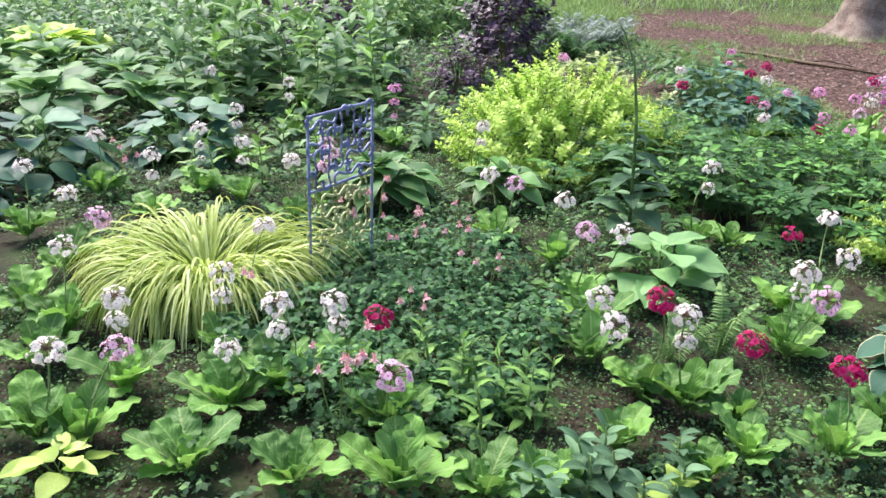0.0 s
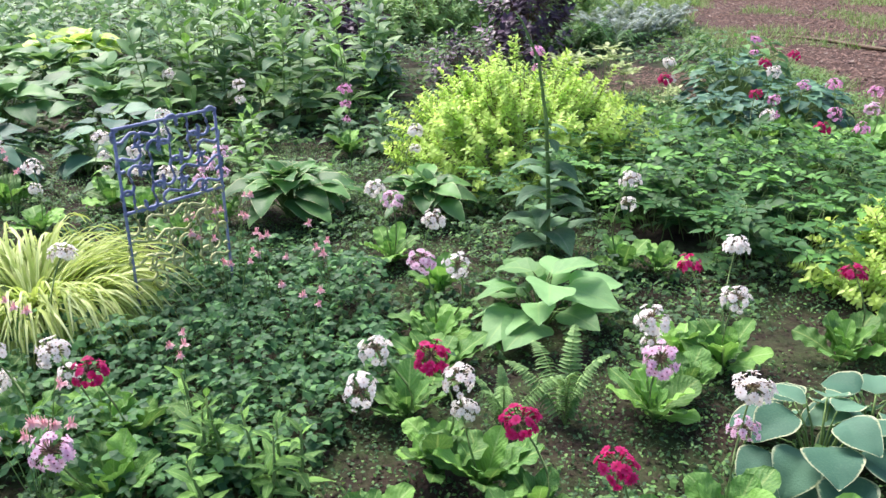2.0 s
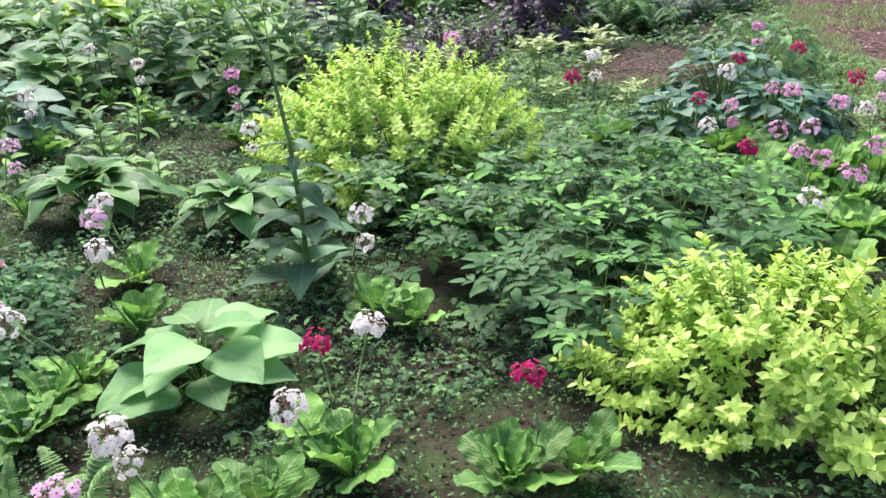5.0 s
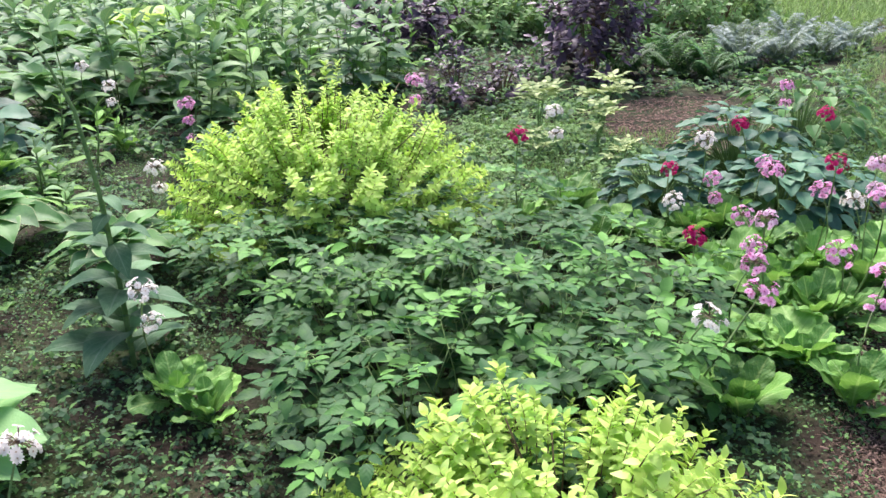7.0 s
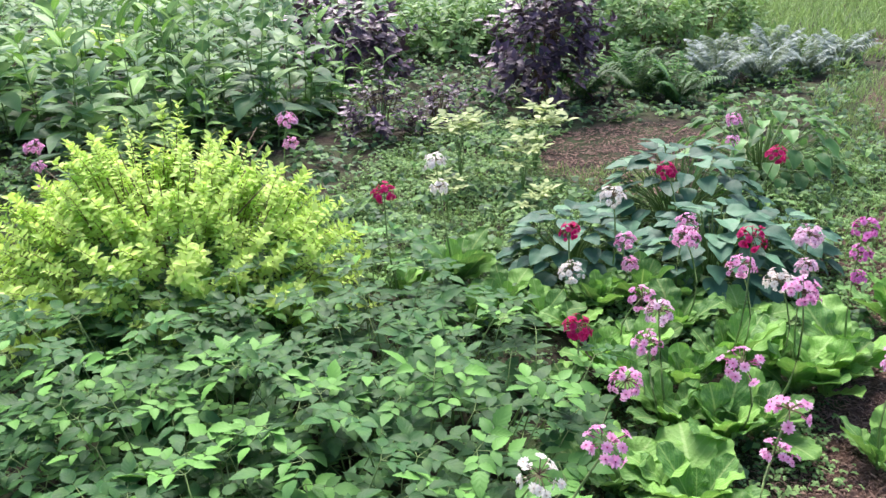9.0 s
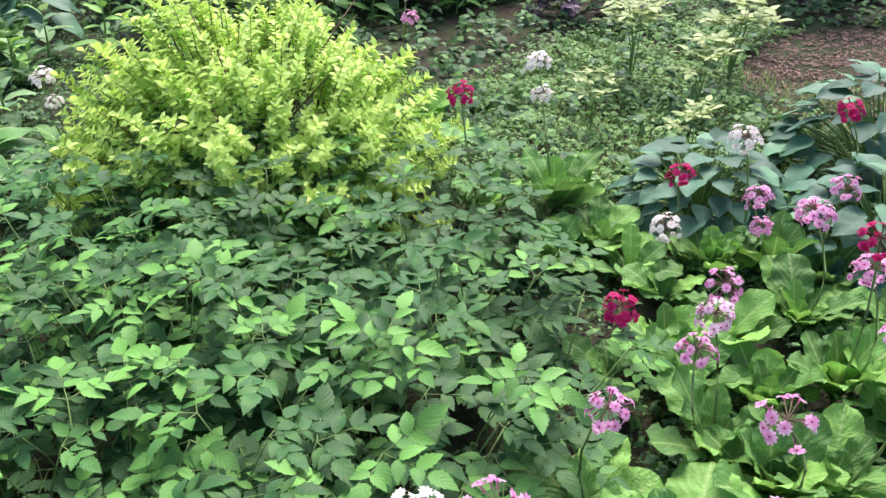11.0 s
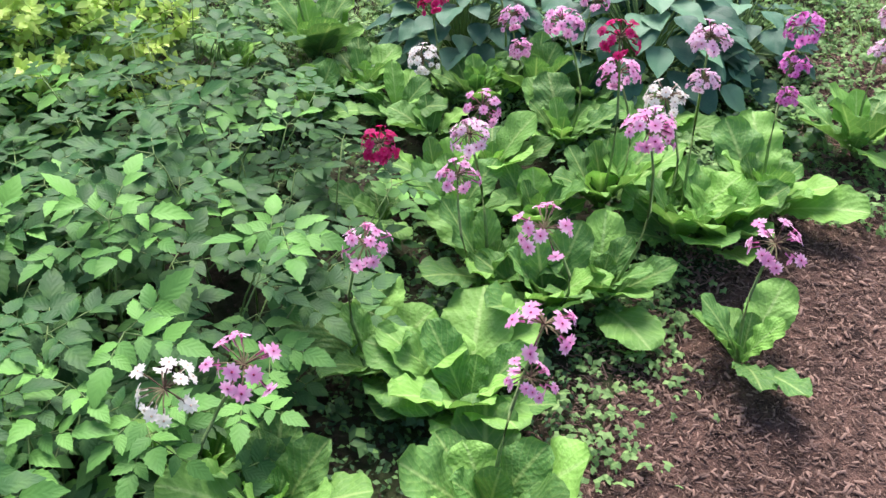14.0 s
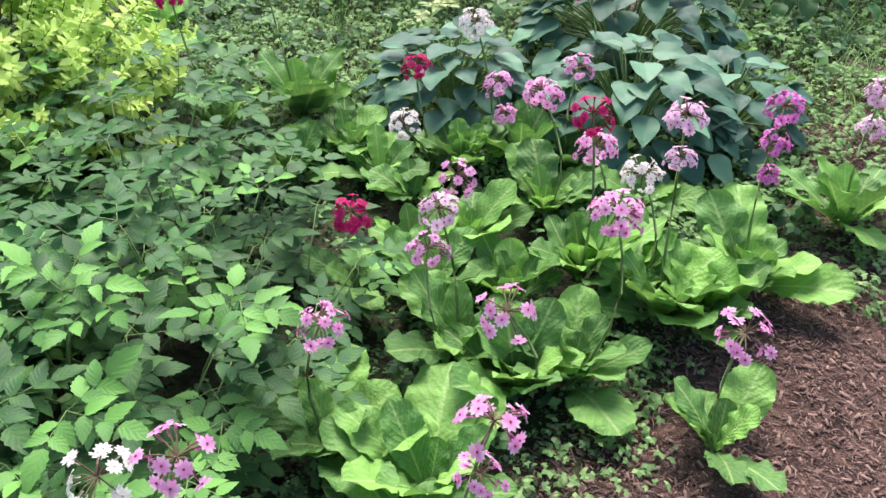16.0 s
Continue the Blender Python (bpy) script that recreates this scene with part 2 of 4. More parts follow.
# ---- shapes ----
class Shape:
    """Collects vertices, faces, leaf coordinates and material slots for one mesh."""

    def __init__(self):
        self.v, self.f, self.uv, self.m = [], [], [], []

    def sheet(self, rows, uvs, slot=0):
        start, wide = len(self.v), len(rows[0])
        for r, q in zip(rows, uvs):
            self.v += [tuple(p) for p in r]
            self.uv += q
        for i in range(len(rows) - 1):
            for j in range(wide - 1):
                a = start + i * wide + j
                self.f.append((a, a + 1, a + wide + 1, a + wide))
                self.m.append(slot)

    def tube(self, points, radii, sides=6, slot=0):
        start = len(self.v)
        for k, (p, r) in enumerate(zip(points, radii)):
            p = Vector(p)
            way = Vector(points[min(k + 1, len(points) - 1)]) - Vector(points[max(k - 1, 0)])
            q = way.to_track_quat("Z", "Y")
            for s in range(sides):
                a = 2 * math.pi * s / sides
                self.v.append(tuple(p + q @ Vector((math.cos(a) * r, math.sin(a) * r, 0))))
                self.uv.append((0.5, k / len(points)))
        for k in range(len(points) - 1):
            for s in range(sides):
                a, b = start + k * sides + s, start + k * sides + (s + 1) % sides
                self.f.append((a, b, b + sides, a + sides))
                self.m.append(slot)
        self.f.append(tuple(start + (len(points) - 1) * sides + s for s in range(sides)))
        self.m.append(slot)

    def leaf(self, at, length, width, outline, rise=0.0, droop=0.6, cup=0.25, ruffle=0.0, rows=6, cols=4, waves=3.0, teeth=0.0, slot=0, phase=0.0, notch=0.0, twist=0.0):
        """A leaf from the pose at, along its +Y. rise and droop in radians."""
        lines, uvs = [], []
        y, z = 0.0, 0.0
        step = length / rows
        for i in range(rows + 1):
            v = i / rows
            a = rise - droop * v
            if i:
                y += math.cos(a) * step
                z += math.sin(a) * step
            w = width * 0.5 * outline(v) * (1 + teeth * (1 if i % 2 else -1))
            line, q = [], []
            for j in range(cols + 1):
                u = 2 * j / cols - 1
                lift = cup * abs(u) * w + ruffle * abs(u) ** 1.5 * math.sin(waves * 6.283 * v + phase + (1.7 if u > 0 else 0))
                tw = twist * v * u * w
                dip = notch * length if i == rows and abs(u) < 0.1 else 0.0
                line.append(at @ Vector((u * w, y - dip - math.sin(a) * lift, z + math.cos(a) * lift + tw)))
                q.append((j / cols, v))
            lines.append(line)
            uvs.append(q)
        self.sheet(lines, uvs, slot)

    def mesh(self, name, mats, smooth=True):
        me = bpy.data.meshes.new(name)
        me.from_pydata(self.v, [], self.f)
        for m in mats:
            me.materials.append(m)
        me.polygons.foreach_set("material_index", self.m)
        me.polygons.foreach_set("use_smooth", [smooth] * len(self.f))
        layer = me.uv_layers.new(name="UVMap")
        loops = np.zeros(len(me.loops), dtype=np.int32)
        me.loops.foreach_get("vertex_index", loops)
        layer.data.foreach_set("uv", np.array(self.uv, dtype=np.float32)[loops].ravel())
        me.update()
        return me


def turn(az, el=0.0, tilt=0.0):
    return Matrix.Rotation(az, 4, "Z") @ Matrix.Rotation(el, 4, "X") @ Matrix.Rotation(tilt, 4, "Y")


def place(x, y, z=0.0):
    return Matrix.Translation((x, y, z))


def part(name, mesh, parent, m=None, label=""):
    ob = new(name, mesh)
    ob.parent = parent
    if m is not None:
        ob.matrix_basis = m
    return tagged(ob, label)


def thing(name, x, y, label, category, group="", z=0.0):
    ob = new(name)
    ob.empty_display_size = 0.05
    ob.location = (x, y, z)
    return tagged(ob, label, category, group)


def obovate(v):
    """A spoon-shaped blade: a long narrow base and a broad round tip."""
    if v < 0.60:
        q = v / 0.60
        return 0.17 + 0.83 * q * q * (3 - 2 * q)
    return max(0.05, (1 - ((v - 0.60) / 0.40) ** 2.5) ** 0.5)


def ovate(v):
    return max(0.02, math.sin(math.pi * v ** 0.62) ** 0.9) if 0.005 < v < 0.995 else 0.02


def leaflet_outline(v):
    return max(0.02, math.sin(math.pi * v ** 0.68) ** 1.0) if 0.005 < v < 0.995 else 0.02


def lance(v):
    return max(0.02, math.sin(math.pi * v ** 0.8)) if 0.005 < v < 0.995 else 0.02


def strap(v):
    return max(0.03, (1 - v) ** 0.55 * min(1.0, 0.45 + v * 4))


# ---- plants: shared leaf and flower meshes ----
rng = random.Random(7)
PRIMULA_LEAVES = []
for k in range(8):
    s = Shape()
    s.leaf(Matrix(), 1.0, 0.45 + 0.05 * (k % 3), obovate, rise=rng.uniform(0.0, 0.15), droop=rng.uniform(0.1, 0.95), cup=rng.uniform(0.05, 0.38), ruffle=rng.uniform(0.025, 0.048), rows=24, cols=8, waves=rng.uniform(3, 5.2), teeth=0.025, phase=k * 1.1, twist=rng.uniform(-0.35, 0.35))
    PRIMULA_LEAVES.append(s.mesh("primula_leaf", [PRIMULA_LEAF]))


def whorl_mesh(colour, count, seed):
    """A ring of five-petalled florets on short stalks, uneven and open."""
    r = random.Random(seed)
    s = Shape()
    for k in range(count):
        a = k * 2.4 + r.uniform(-0.35, 0.35)
        el = r.uniform(-0.45, 0.30) if k < count * 0.68 else r.uniform(0.30, 1.05)
        reach = r.uniform(0.024, 0.039) * (1.15 if count < 15 else 1.0)
        way = Vector((math.cos(a) * math.cos(el), math.sin(a) * math.cos(el), math.sin(el)))
        tip = way * reach + Vector((0, 0, -0.004 * (reach / 0.03) ** 2))
        s.tube([(0, 0, 0), tuple(tip * 0.5 + Vector((0, 0, 0.004))), tuple(tip)], [0.0010, 0.0010, 0.0010], 4, 2)
        s.tube([tuple(tip * 0.62), tuple(tip)], [0.0012, 0.0019], 5, 0)
        facing = (way + Vector((r.uniform(-0.3, 0.3), r.uniform(-0.3, 0.3), r.uniform(0.0, 0.7)))).normalized()
        face = Matrix.Translation(tip) @ facing.to_track_quat("Z", "Y").to_matrix().to_4x4() @ Matrix.Rotation(r.uniform(0, 6), 4, "Z")
        size = r.uniform(0.0090, 0.0116) * (1.12 if count < 15 else 1.0) * (0.7 if r.random() < 0.12 else 1.0)
        for p in range(5):
            at = face @ Matrix.Rotation(p * 6.283 / 5, 4, "Z")
            s.leaf(at, size, size * 0.86, lambda v: 0.16 + 0.88 * math.sin(min(1.0, v * 1.1) * 1.6) if v < 0.98 else 0.75, rise=0.22, droop=r.uniform(0.1, 0.7), cup=r.uniform(-0.1, 0.2), rows=3, cols=2, slot=0, notch=0.22)
        ring = [face @ Vector((math.cos(b) * 0.0017, math.sin(b) * 0.0017, 0.0012)) for b in np.linspace(0, 6.283, 7)]
        s.sheet([ring, [face @ Vector((0, 0, 0.0024))] * 7], [[(0.5, 0)] * 7] * 2, 1)
    for k in range(9):
        a = k * 0.7
        s.leaf(turn(a, r.uniform(0.1, 1.2)), 0.016, 0.003, lance, rows=2, cols=2, slot=2)
    return s.mesh("flower_head", [PETALS[colour], EYE["white" if colour == "white" else "dark"], CALYX])


WHORLS = {c: [whorl_mesh(c, n, 11 * n + i) for i, n in enumerate((20, 24, 28, 13))] for c in PETALS}
STALKS = []
for k in range(4):
    s = Shape()
    b = (k - 1.5) * 0.035
    s.tube([(b * math.sin(math.pi * q), 0, q) for q in (0, 0.2, 0.4, 0.6, 0.8, 1.0)], [0.0042, 0.004, 0.0036, 0.0032, 0.0028, 0.002], 6)
    STALKS.append(s.mesh("flower_stalk", [STEM]))

WORDS = {"white": "white", "pale": "pale pink", "pink": "bright pink", "magenta": "magenta", "crimson": "crimson"}


def rosette(ob, count, size, r, upright=0.75):
    for k in range(count):
        ring = k / max(1, count - 1)
        length = size * 0.84 * r.uniform(0.7, 1.12) * (0.62 + 0.5 * min(1.0, ring * 2))
        m = turn(k * 2.4 + r.uniform(-0.35, 0.35), upright * 1.6 - ring * upright * 0.85 + r.uniform(-0.18, 0.18), r.uniform(-0.25, 0.25)) @ place(0, 0.012, 0) @ Matrix.Diagonal((length * r.uniform(0.85, 1.15), length, length, 1))
        part("leaf", PRIMULA_LEAVES[r.randrange(8)], ob, place(0, 0, 0.012) @ m)


def stalk_to(ob, head, tiers, colour, r, low="", size=1.0):
    """A flower stalk from the plant's base to its top head, with tiers of whorls."""
    d = Vector(head) - Vector((ob.location.x, ob.location.y, 0.0))
    m = d.to_track_quat("Z", "Y").to_matrix().to_4x4()
    st = part("flower_stalk", STALKS[r.randrange(4)], ob, m @ Matrix.Diagonal((1, 1, d.length, 1)))
    for k in range(tiers):
        up = 1 - k * 0.092 / d.length * r.uniform(0.9, 1.15)
        grow = size * (1.22, 0.95, 0.72)[k] * r.uniform(0.94, 1.06)
        part("flower_head", WHORLS[low if k and low in WHORLS else colour][3 if low == "open" else r.randrange(3)], st,
             place(0, 0, up) @ Matrix.Diagonal((1, 1, 1 / d.length, 1)) @ turn(r.uniform(0, 6)) @ Matrix.Diagonal((grow, grow, grow, 1)))


def primula(x, y, leaves=9, size=0.2, heads=(), seed=0, group="candelabra primulas in the bed"):
    r = random.Random(seed * 31 + int(x * 100) * 7 + int(y * 100))
    colours = list(dict.fromkeys(WORDS[h[4]] for h in heads))
    label = "candelabra primula with " + " and ".join(colours) + " flowers over crinkled leaves" if heads else "leafy primula rosette of crinkled bright green leaves without flowers"
    ob = thing("primula", x, y, label, "flower", group)
    rosette(ob, leaves + 4, size, r, r.uniform(0.74, 0.98))
    for hx, hy, hz, tiers, colour, *low in heads:
        stalk_to(ob, (hx, hy, hz), tiers, colour, r, low[0] if low else "")
    return ob


def frond_mesh(seed, leaflet=0.062, tall=0.30, mat=None):
    """A divided astilbe leaf on its own stalk: three arms of toothed leaflets spread level, like a tray."""
    r = random.Random(seed)
    s = Shape()
    fork = Vector((r.uniform(-0.03, 0.03), tall * 0.22, tall * 0.92))
    s.tube([(0, 0, 0), tuple(fork * 0.5 + Vector((0, -0.012, 0.01))), tuple(fork)], [0.0026, 0.0022, 0.0016], 5, 1)
    for b, az in enumerate((-1.15, 0.0, 1.15)):
        arm = leaflet * (1.25 if b == 1 else 0.95)
        az += r.uniform(-0.2, 0.2)
        base = Matrix.Translation(fork) @ turn(-az, r.uniform(-0.1, 0.2))
        tip = base @ Vector((0, arm * 1.5, 0.004))
        s.tube([tuple(fork), tuple(base @ Vector((0, arm, 0.006))), tuple(tip)], [0.0014, 0.0011, 0.0008], 4, 1)
        for pair, along in enumerate((0.55, 1.1, 1.5)):
            for side in ((-1, 1) if pair < 2 else (0,)):
                at = base @ place(0, arm * along, 0.005) @ turn(-side * r.uniform(0.8, 1.1), r.uniform(-0.15, 0.25), r.uniform(-0.3, 0.3))
                size = leaflet * r.uniform(0.85, 1.12) * (1.3 if side == 0 else 1.05 - 0.12 * pair)
                s.leaf(at, size, size * 0.52, leaflet_outline, rise=r.uniform(0.0, 0.2), droop=r.uniform(0.15, 0.65), cup=r.uniform(0.05, 0.3), rows=11, cols=2, teeth=0.10)
    return s.mesh("leaf", [mat or ASTILBE_LEAF, STEM])


CREAM_FRONDS = [frond_mesh(150 + k, 0.048, 0.3, CREAM_LEAF) for k in range(3)]
FRONDS = [frond_mesh(100 + k, 0.046 + 0.005 * (k % 3), 0.30) for k in range(8)]


def astilbe(x, y, radius, count, tall, seed):
    r = random.Random(seed)
    ob = thing("astilbe_clump", x, y, "astilbe clump of dark green toothed compound leaves on thin stems", "foliage plant", "astilbe clumps massed together")
    for k in range(count):
        d = radius * math.sqrt(r.random())
        a = r.uniform(0, 6.283)
        g = tall * (r.uniform(0.25, 0.5) if k % 3 == 0 else r.uniform(0.6, 1.12)) * (1.08 - 0.40 * (d / radius) ** 2)
        m = place(math.cos(a) * d, math.sin(a) * d, 0) @ turn(a - math.pi / 2 + r.uniform(-0.9, 0.9), -r.uniform(-0.1, 0.2) - 0.22 * (d / radius) ** 2, r.uniform(-0.15, 0.15)) @ Matrix.Diagonal((0.95, 0.95, g / 0.3, 1))
        part("leaf", FRONDS[r.randrange(8)], ob, m)
    return ob


def twig_mesh(seed, leaf=0.05, count=24, length=0.17, mat=None):
    r = random.Random(seed)
    s = Shape()
    bend = r.uniform(0.01, 0.04)
    pts = [(0, bend * q * q * 1.5, length * q) for q in (0, 0.33, 0.66, 1)]
    s.tube(pts, [0.0022, 0.0018, 0.0013, 0.0007], 4, 1)
    for k in range(count):
        q = 0.22 + 0.78 * k / (count - 1)
        at = place(0, bend * q * q * 1.5, length * q) @ turn(k * 2.4, 0.05 + 0.65 * q * q + r.uniform(-0.3, 0.3), r.uniform(-0.35, 0.35))
        size = leaf * r.uniform(0.75, 1.15) * (1.0 - 0.35 * max(0, q - 0.7))
        s.leaf(at, size, size * 0.52, lance, rise=0.15, droop=r.uniform(0.2, 0.8), cup=0.2, rows=5, cols=2)
    return s.mesh("branch", [mat or GOLD_LEAF, RED_STEM])


TWIGS = [twig_mesh(200 + k, 0.032 + 0.005 * (k % 3), 28) for k in range(6)]
PURPLE_TWIGS = [twig_mesh(230 + k, 0.062, 14, 0.16, PURPLE_LEAF) for k in range(4)]
GREEN_TWIGS = [twig_mesh(240 + k, 0.055, 18, 0.17, FERN_LEAF) for k in range(4)]


def spiraea(x, y, rx, ry, tall, count, seed, label, lift=0.0, name="spiraea_shrub", twigs=TWIGS, big=1.0, group=""):
    r = random.Random(seed)
    ob = thing(name, x, y, label, "shrub", group)
    for k in range(14):
        a, d = r.uniform(0, 6.283), r.uniform(0.2, 0.8)
        s = Shape()
        top = (math.cos(a) * rx * d * 0.85, math.sin(a) * ry * d * 0.85, tall * (0.55 + 0.3 * r.random()))
        s.tube([(0.03 * math.cos(a), 0.03 * math.sin(a), 0), (top[0] * 0.45, top[1] * 0.45, top[2] * 0.55), top], [0.005, 0.004, 0.002], 5)
        part("stem", s.mesh("stem", [RED_STEM]), ob)
    for k in range(count):
        a = r.uniform(0, 6.283)
        h = r.random() ** 0.8
        out = math.sqrt(max(0.0, 1 - (h * 0.96) ** 2)) * r.uniform(0.55, 1.0)
        p = Vector((math.cos(a) * rx * out, math.sin(a) * ry * out, tall * h * r.uniform(0.72, 0.98) * (0.85 + 0.3 * noise.noise((a * 1.3, h * 3, seed))) - 0.10 + lift))
        lean = 1.0 * out * (1 - 0.4 * h) + r.uniform(-0.2, 0.2)
        g = big * r.uniform(0.75, 1.15)
        p.z = max(p.z, 0.01)
        part("branch", twigs[r.randrange(len(twigs))], ob, Matrix.Translation(p) @ turn(a - math.pi / 2 + r.uniform(-0.5, 0.5), -lean) @ Matrix.Diagonal((g, g, g, 1)))
    return ob


def hosta_leaf_mesh(mat, seed, wide=0.72, reach=0.5, flat=1.0):
    """A hosta leaf on its stalk, one unit long; a smaller flat bends and folds it less."""
    r = random.Random(seed)
    s = Shape()
    s.tube([(0, 0, 0), (0, reach * 0.5, reach * 0.62), (0, reach * 0.94, reach * 1.02)], [0.022, 0.017, 0.011], 5, 1)
    s.leaf(place(0, reach * 0.92, reach), 1.0, wide * r.uniform(0.92, 1.1), ovate, rise=r.uniform(0.0, 0.3) * flat, droop=r.uniform(0.5, 1.05) * flat, cup=r.uniform(0.12, 0.35) * flat, ruffle=0.02, rows=12, cols=8, waves=2, phase=r.uniform(0, 6), twist=r.uniform(-0.25, 0.25))
    return s.mesh("leaf", [mat, STEM])


HOSTA_KINDS = (("light", HOSTA_LIGHT, 0.76, 0.14, 0.8), ("blue", HOSTA_BLUE, 0.76, 0.14, 0.75), ("edged", HOSTA_EDGED, 0.90, 0.14, 0.95), ("green", HOSTA_GREEN, 0.60, 0.65, 0.9), ("gold", GOLD_LEAF, 0.70, 0.5, 0.8), ("broad", HOSTA_BROAD, 0.72, 0.8, 0.8))
HOSTAS = {k: [hosta_leaf_mesh(m, 300 + i * 10 + j, w, q, fl) for j in range(5)] for i, (k, m, w, q, fl) in enumerate(HOSTA_KINDS)}


def hosta(x, y, kind, count, size, label, seed, group="", spread=1.0, upright=0.5):
    r = random.Random(seed)
    ob = thing("hosta", x, y, label, "hosta", group)
    for k in range(count):
        q = k / max(1, count - 1)
        g = size * (0.72 + 0.4 * q) * r.uniform(0.85, 1.1)
        m = turn(k * 2.4 + r.uniform(-0.3, 0.3), upright - q * (upright + 0.12 * spread) + r.uniform(-0.1, 0.1), r.uniform(-0.2, 0.2)) @ Matrix.Diagonal((g, g, g, 1))
        part("leaf", HOSTAS[kind][r.randrange(5)], ob, place(math.sin(k * 5.1) * 0.02, math.cos(k * 3.3) * 0.02, 0.015 + 0.03 * (1 - q)) @ m)
    return ob


def hosta_mound(x, y, kind, radius, tall, count, size, label, seed, group="", hang=0.55):
    """A dense dome of overlapping leaves that hang outwards from a bundle of stalks."""
    r = random.Random(seed)
    ob = thing("hosta", x, y, label, "hosta", group)
    stalks = Shape()
    for k in range(count):
        q = (k + 0.5) / count
        th = math.acos(1 - q * 0.96)
        a = k * 2.4 + r.uniform(-0.25, 0.25)
        out = radius * math.sin(th) * r.uniform(0.86, 1.08)
        at = Vector((math.cos(a) * out, math.sin(a) * out, 0.035 + tall * (math.cos(th) * 0.94 + 0.06) * r.uniform(0.9, 1.08)))
        stalks.tube([(at.x * 0.1, at.y * 0.1, 0), tuple(at * 0.55 + Vector((0, 0, 0.03))), tuple(at)], [0.004, 0.0032, 0.0022], 4)
        g = size * r.uniform(0.78, 1.15)
        part("leaf", HOSTAS[kind][r.randrange(5)], ob, Matrix.Translation(at) @ turn(a - math.pi / 2 + r.uniform(-0.35, 0.35), 0.30 - hang * th + r.uniform(-0.15, 0.15), r.uniform(-0.25, 0.25)) @ Matrix.Diagonal((g, g, g, 1)) @ place(0, -0.12, -0.12))
    tagged(part("stalk_bundle", stalks.mesh("stalk_bundle", [STEM]), ob), kind="stuff")
    return ob


def leafy_leaf_mesh(mat, seed, wide=0.36):
    r = random.Random(seed)
    s = Shape()
    s.leaf(Matrix(), 1.0, wide, lance, rise=r.uniform(0.1, 0.4), droop=r.uniform(0.5, 1.3), cup=r.uniform(0.1, 0.3), ruffle=0.015, rows=7, cols=4, waves=2, phase=r.uniform(0, 6))
    return s.mesh("leaf", [mat])


TALL_LEAVES = [leafy_leaf_mesh(TALL_LEAF, 400 + k, 0.44 + 0.06 * (k % 3)) for k in range(6)]
SPIRE_LEAVES = [leafy_leaf_mesh(SPIRE_LEAF, 420 + k, 0.46) for k in range(5)]
LIGHT_LEAVES = [leafy_leaf_mesh(PRIMULA_LEAF, 440 + k, 0.34) for k in range(4)]


def leafy_stem(name, x, y, tall, leaves, size, meshes, seed, label, category, group="", lean=0.12, start=0.1, low=1.0, stems=1, mat=None):
    r = random.Random(seed)
    ob = thing(name, x, y, label, category, group)
    for q in range(stems):
        az = r.uniform(0, 6.283)
        off = Vector((math.cos(az), math.sin(az), 0)) * (0.0 if stems == 1 else r.uniform(0.02, 0.10))
        tip = off + Vector((math.cos(az) * lean * tall, math.sin(az) * lean * tall, tall * r.uniform(0.85, 1.05)))
        s = Shape()
        s.tube([tuple(off), tuple(off.lerp(tip, 0.5) + Vector((0.01, 0, 0))), tuple(tip)], [0.006, 0.005, 0.0025], 5)
        part("stem", s.mesh("stem", [mat or STEM]), ob)
        for k in range(leaves):
            v = start + (1 - start) * k / (leaves - 1)
            g = size * (low - (low - 0.5) * v) * r.uniform(0.8, 1.15)
            m = Matrix.Translation(off.lerp(tip, v)) @ turn(k * 2.4 + q + r.uniform(-0.3, 0.3), 0.1 + 0.75 * v * v + r.uniform(-0.2, 0.2), r.uniform(-0.25, 0.25)) @ Matrix.Diagonal((g, g, g, 1))
            part("leaf", meshes[r.randrange(len(meshes))], ob, m)
    return ob


def fern_mesh(mat, seed, pairs=16, wide=0.24):
    """A fern frond one unit long, arching along +Y."""
    r = random.Random(seed)
    s = Shape()
    pts = [(0, q * 0.86, 0.48 * math.sin(q * 1.9)) for q in np.linspace(0, 1, 9)]
    s.tube(pts, list(np.linspace(0.010, 0.003, 9)), 4, 1)
    for k in range(pairs):
        q = 0.12 + 0.86 * k / pairs
        size = wide * math.sin(math.pi * (0.25 + 0.72 * q)) + 0.02
        for side in (-1, 1):
            at = place(0, q * 0.86, 0.48 * math.sin(q * 1.9)) @ turn(-side * 1.2, r.uniform(-0.25, 0.05))
            s.leaf(at, size, 0.055, strap, droop=0.5, rows=3, cols=2)
    return s.mesh("frond", [mat, STEM])


FERNS = {"green": [fern_mesh(FERN_LEAF, 500 + k, 22, 0.13) for k in range(3)], "silver": [fern_mesh(SILVER_LEAF, 510 + k) for k in range(3)], "dark": [fern_mesh(ASTILBE_LEAF, 520 + k) for k in range(3)]}


def fern(x, y, kind, count, size, label, seed, upright=0.5):
    r = random.Random(seed)
    ob = thing("fern", x, y, label, "fern", "ferns")
    for k in range(count):
        g = size * r.uniform(0.7, 1.1)
        part("frond", FERNS[kind][k % 3], ob, turn(k * 2.4 + r.uniform(-0.3, 0.3), r.uniform(0, upright)) @ Matrix.Diagonal((g, g, g, 1)))
    return ob


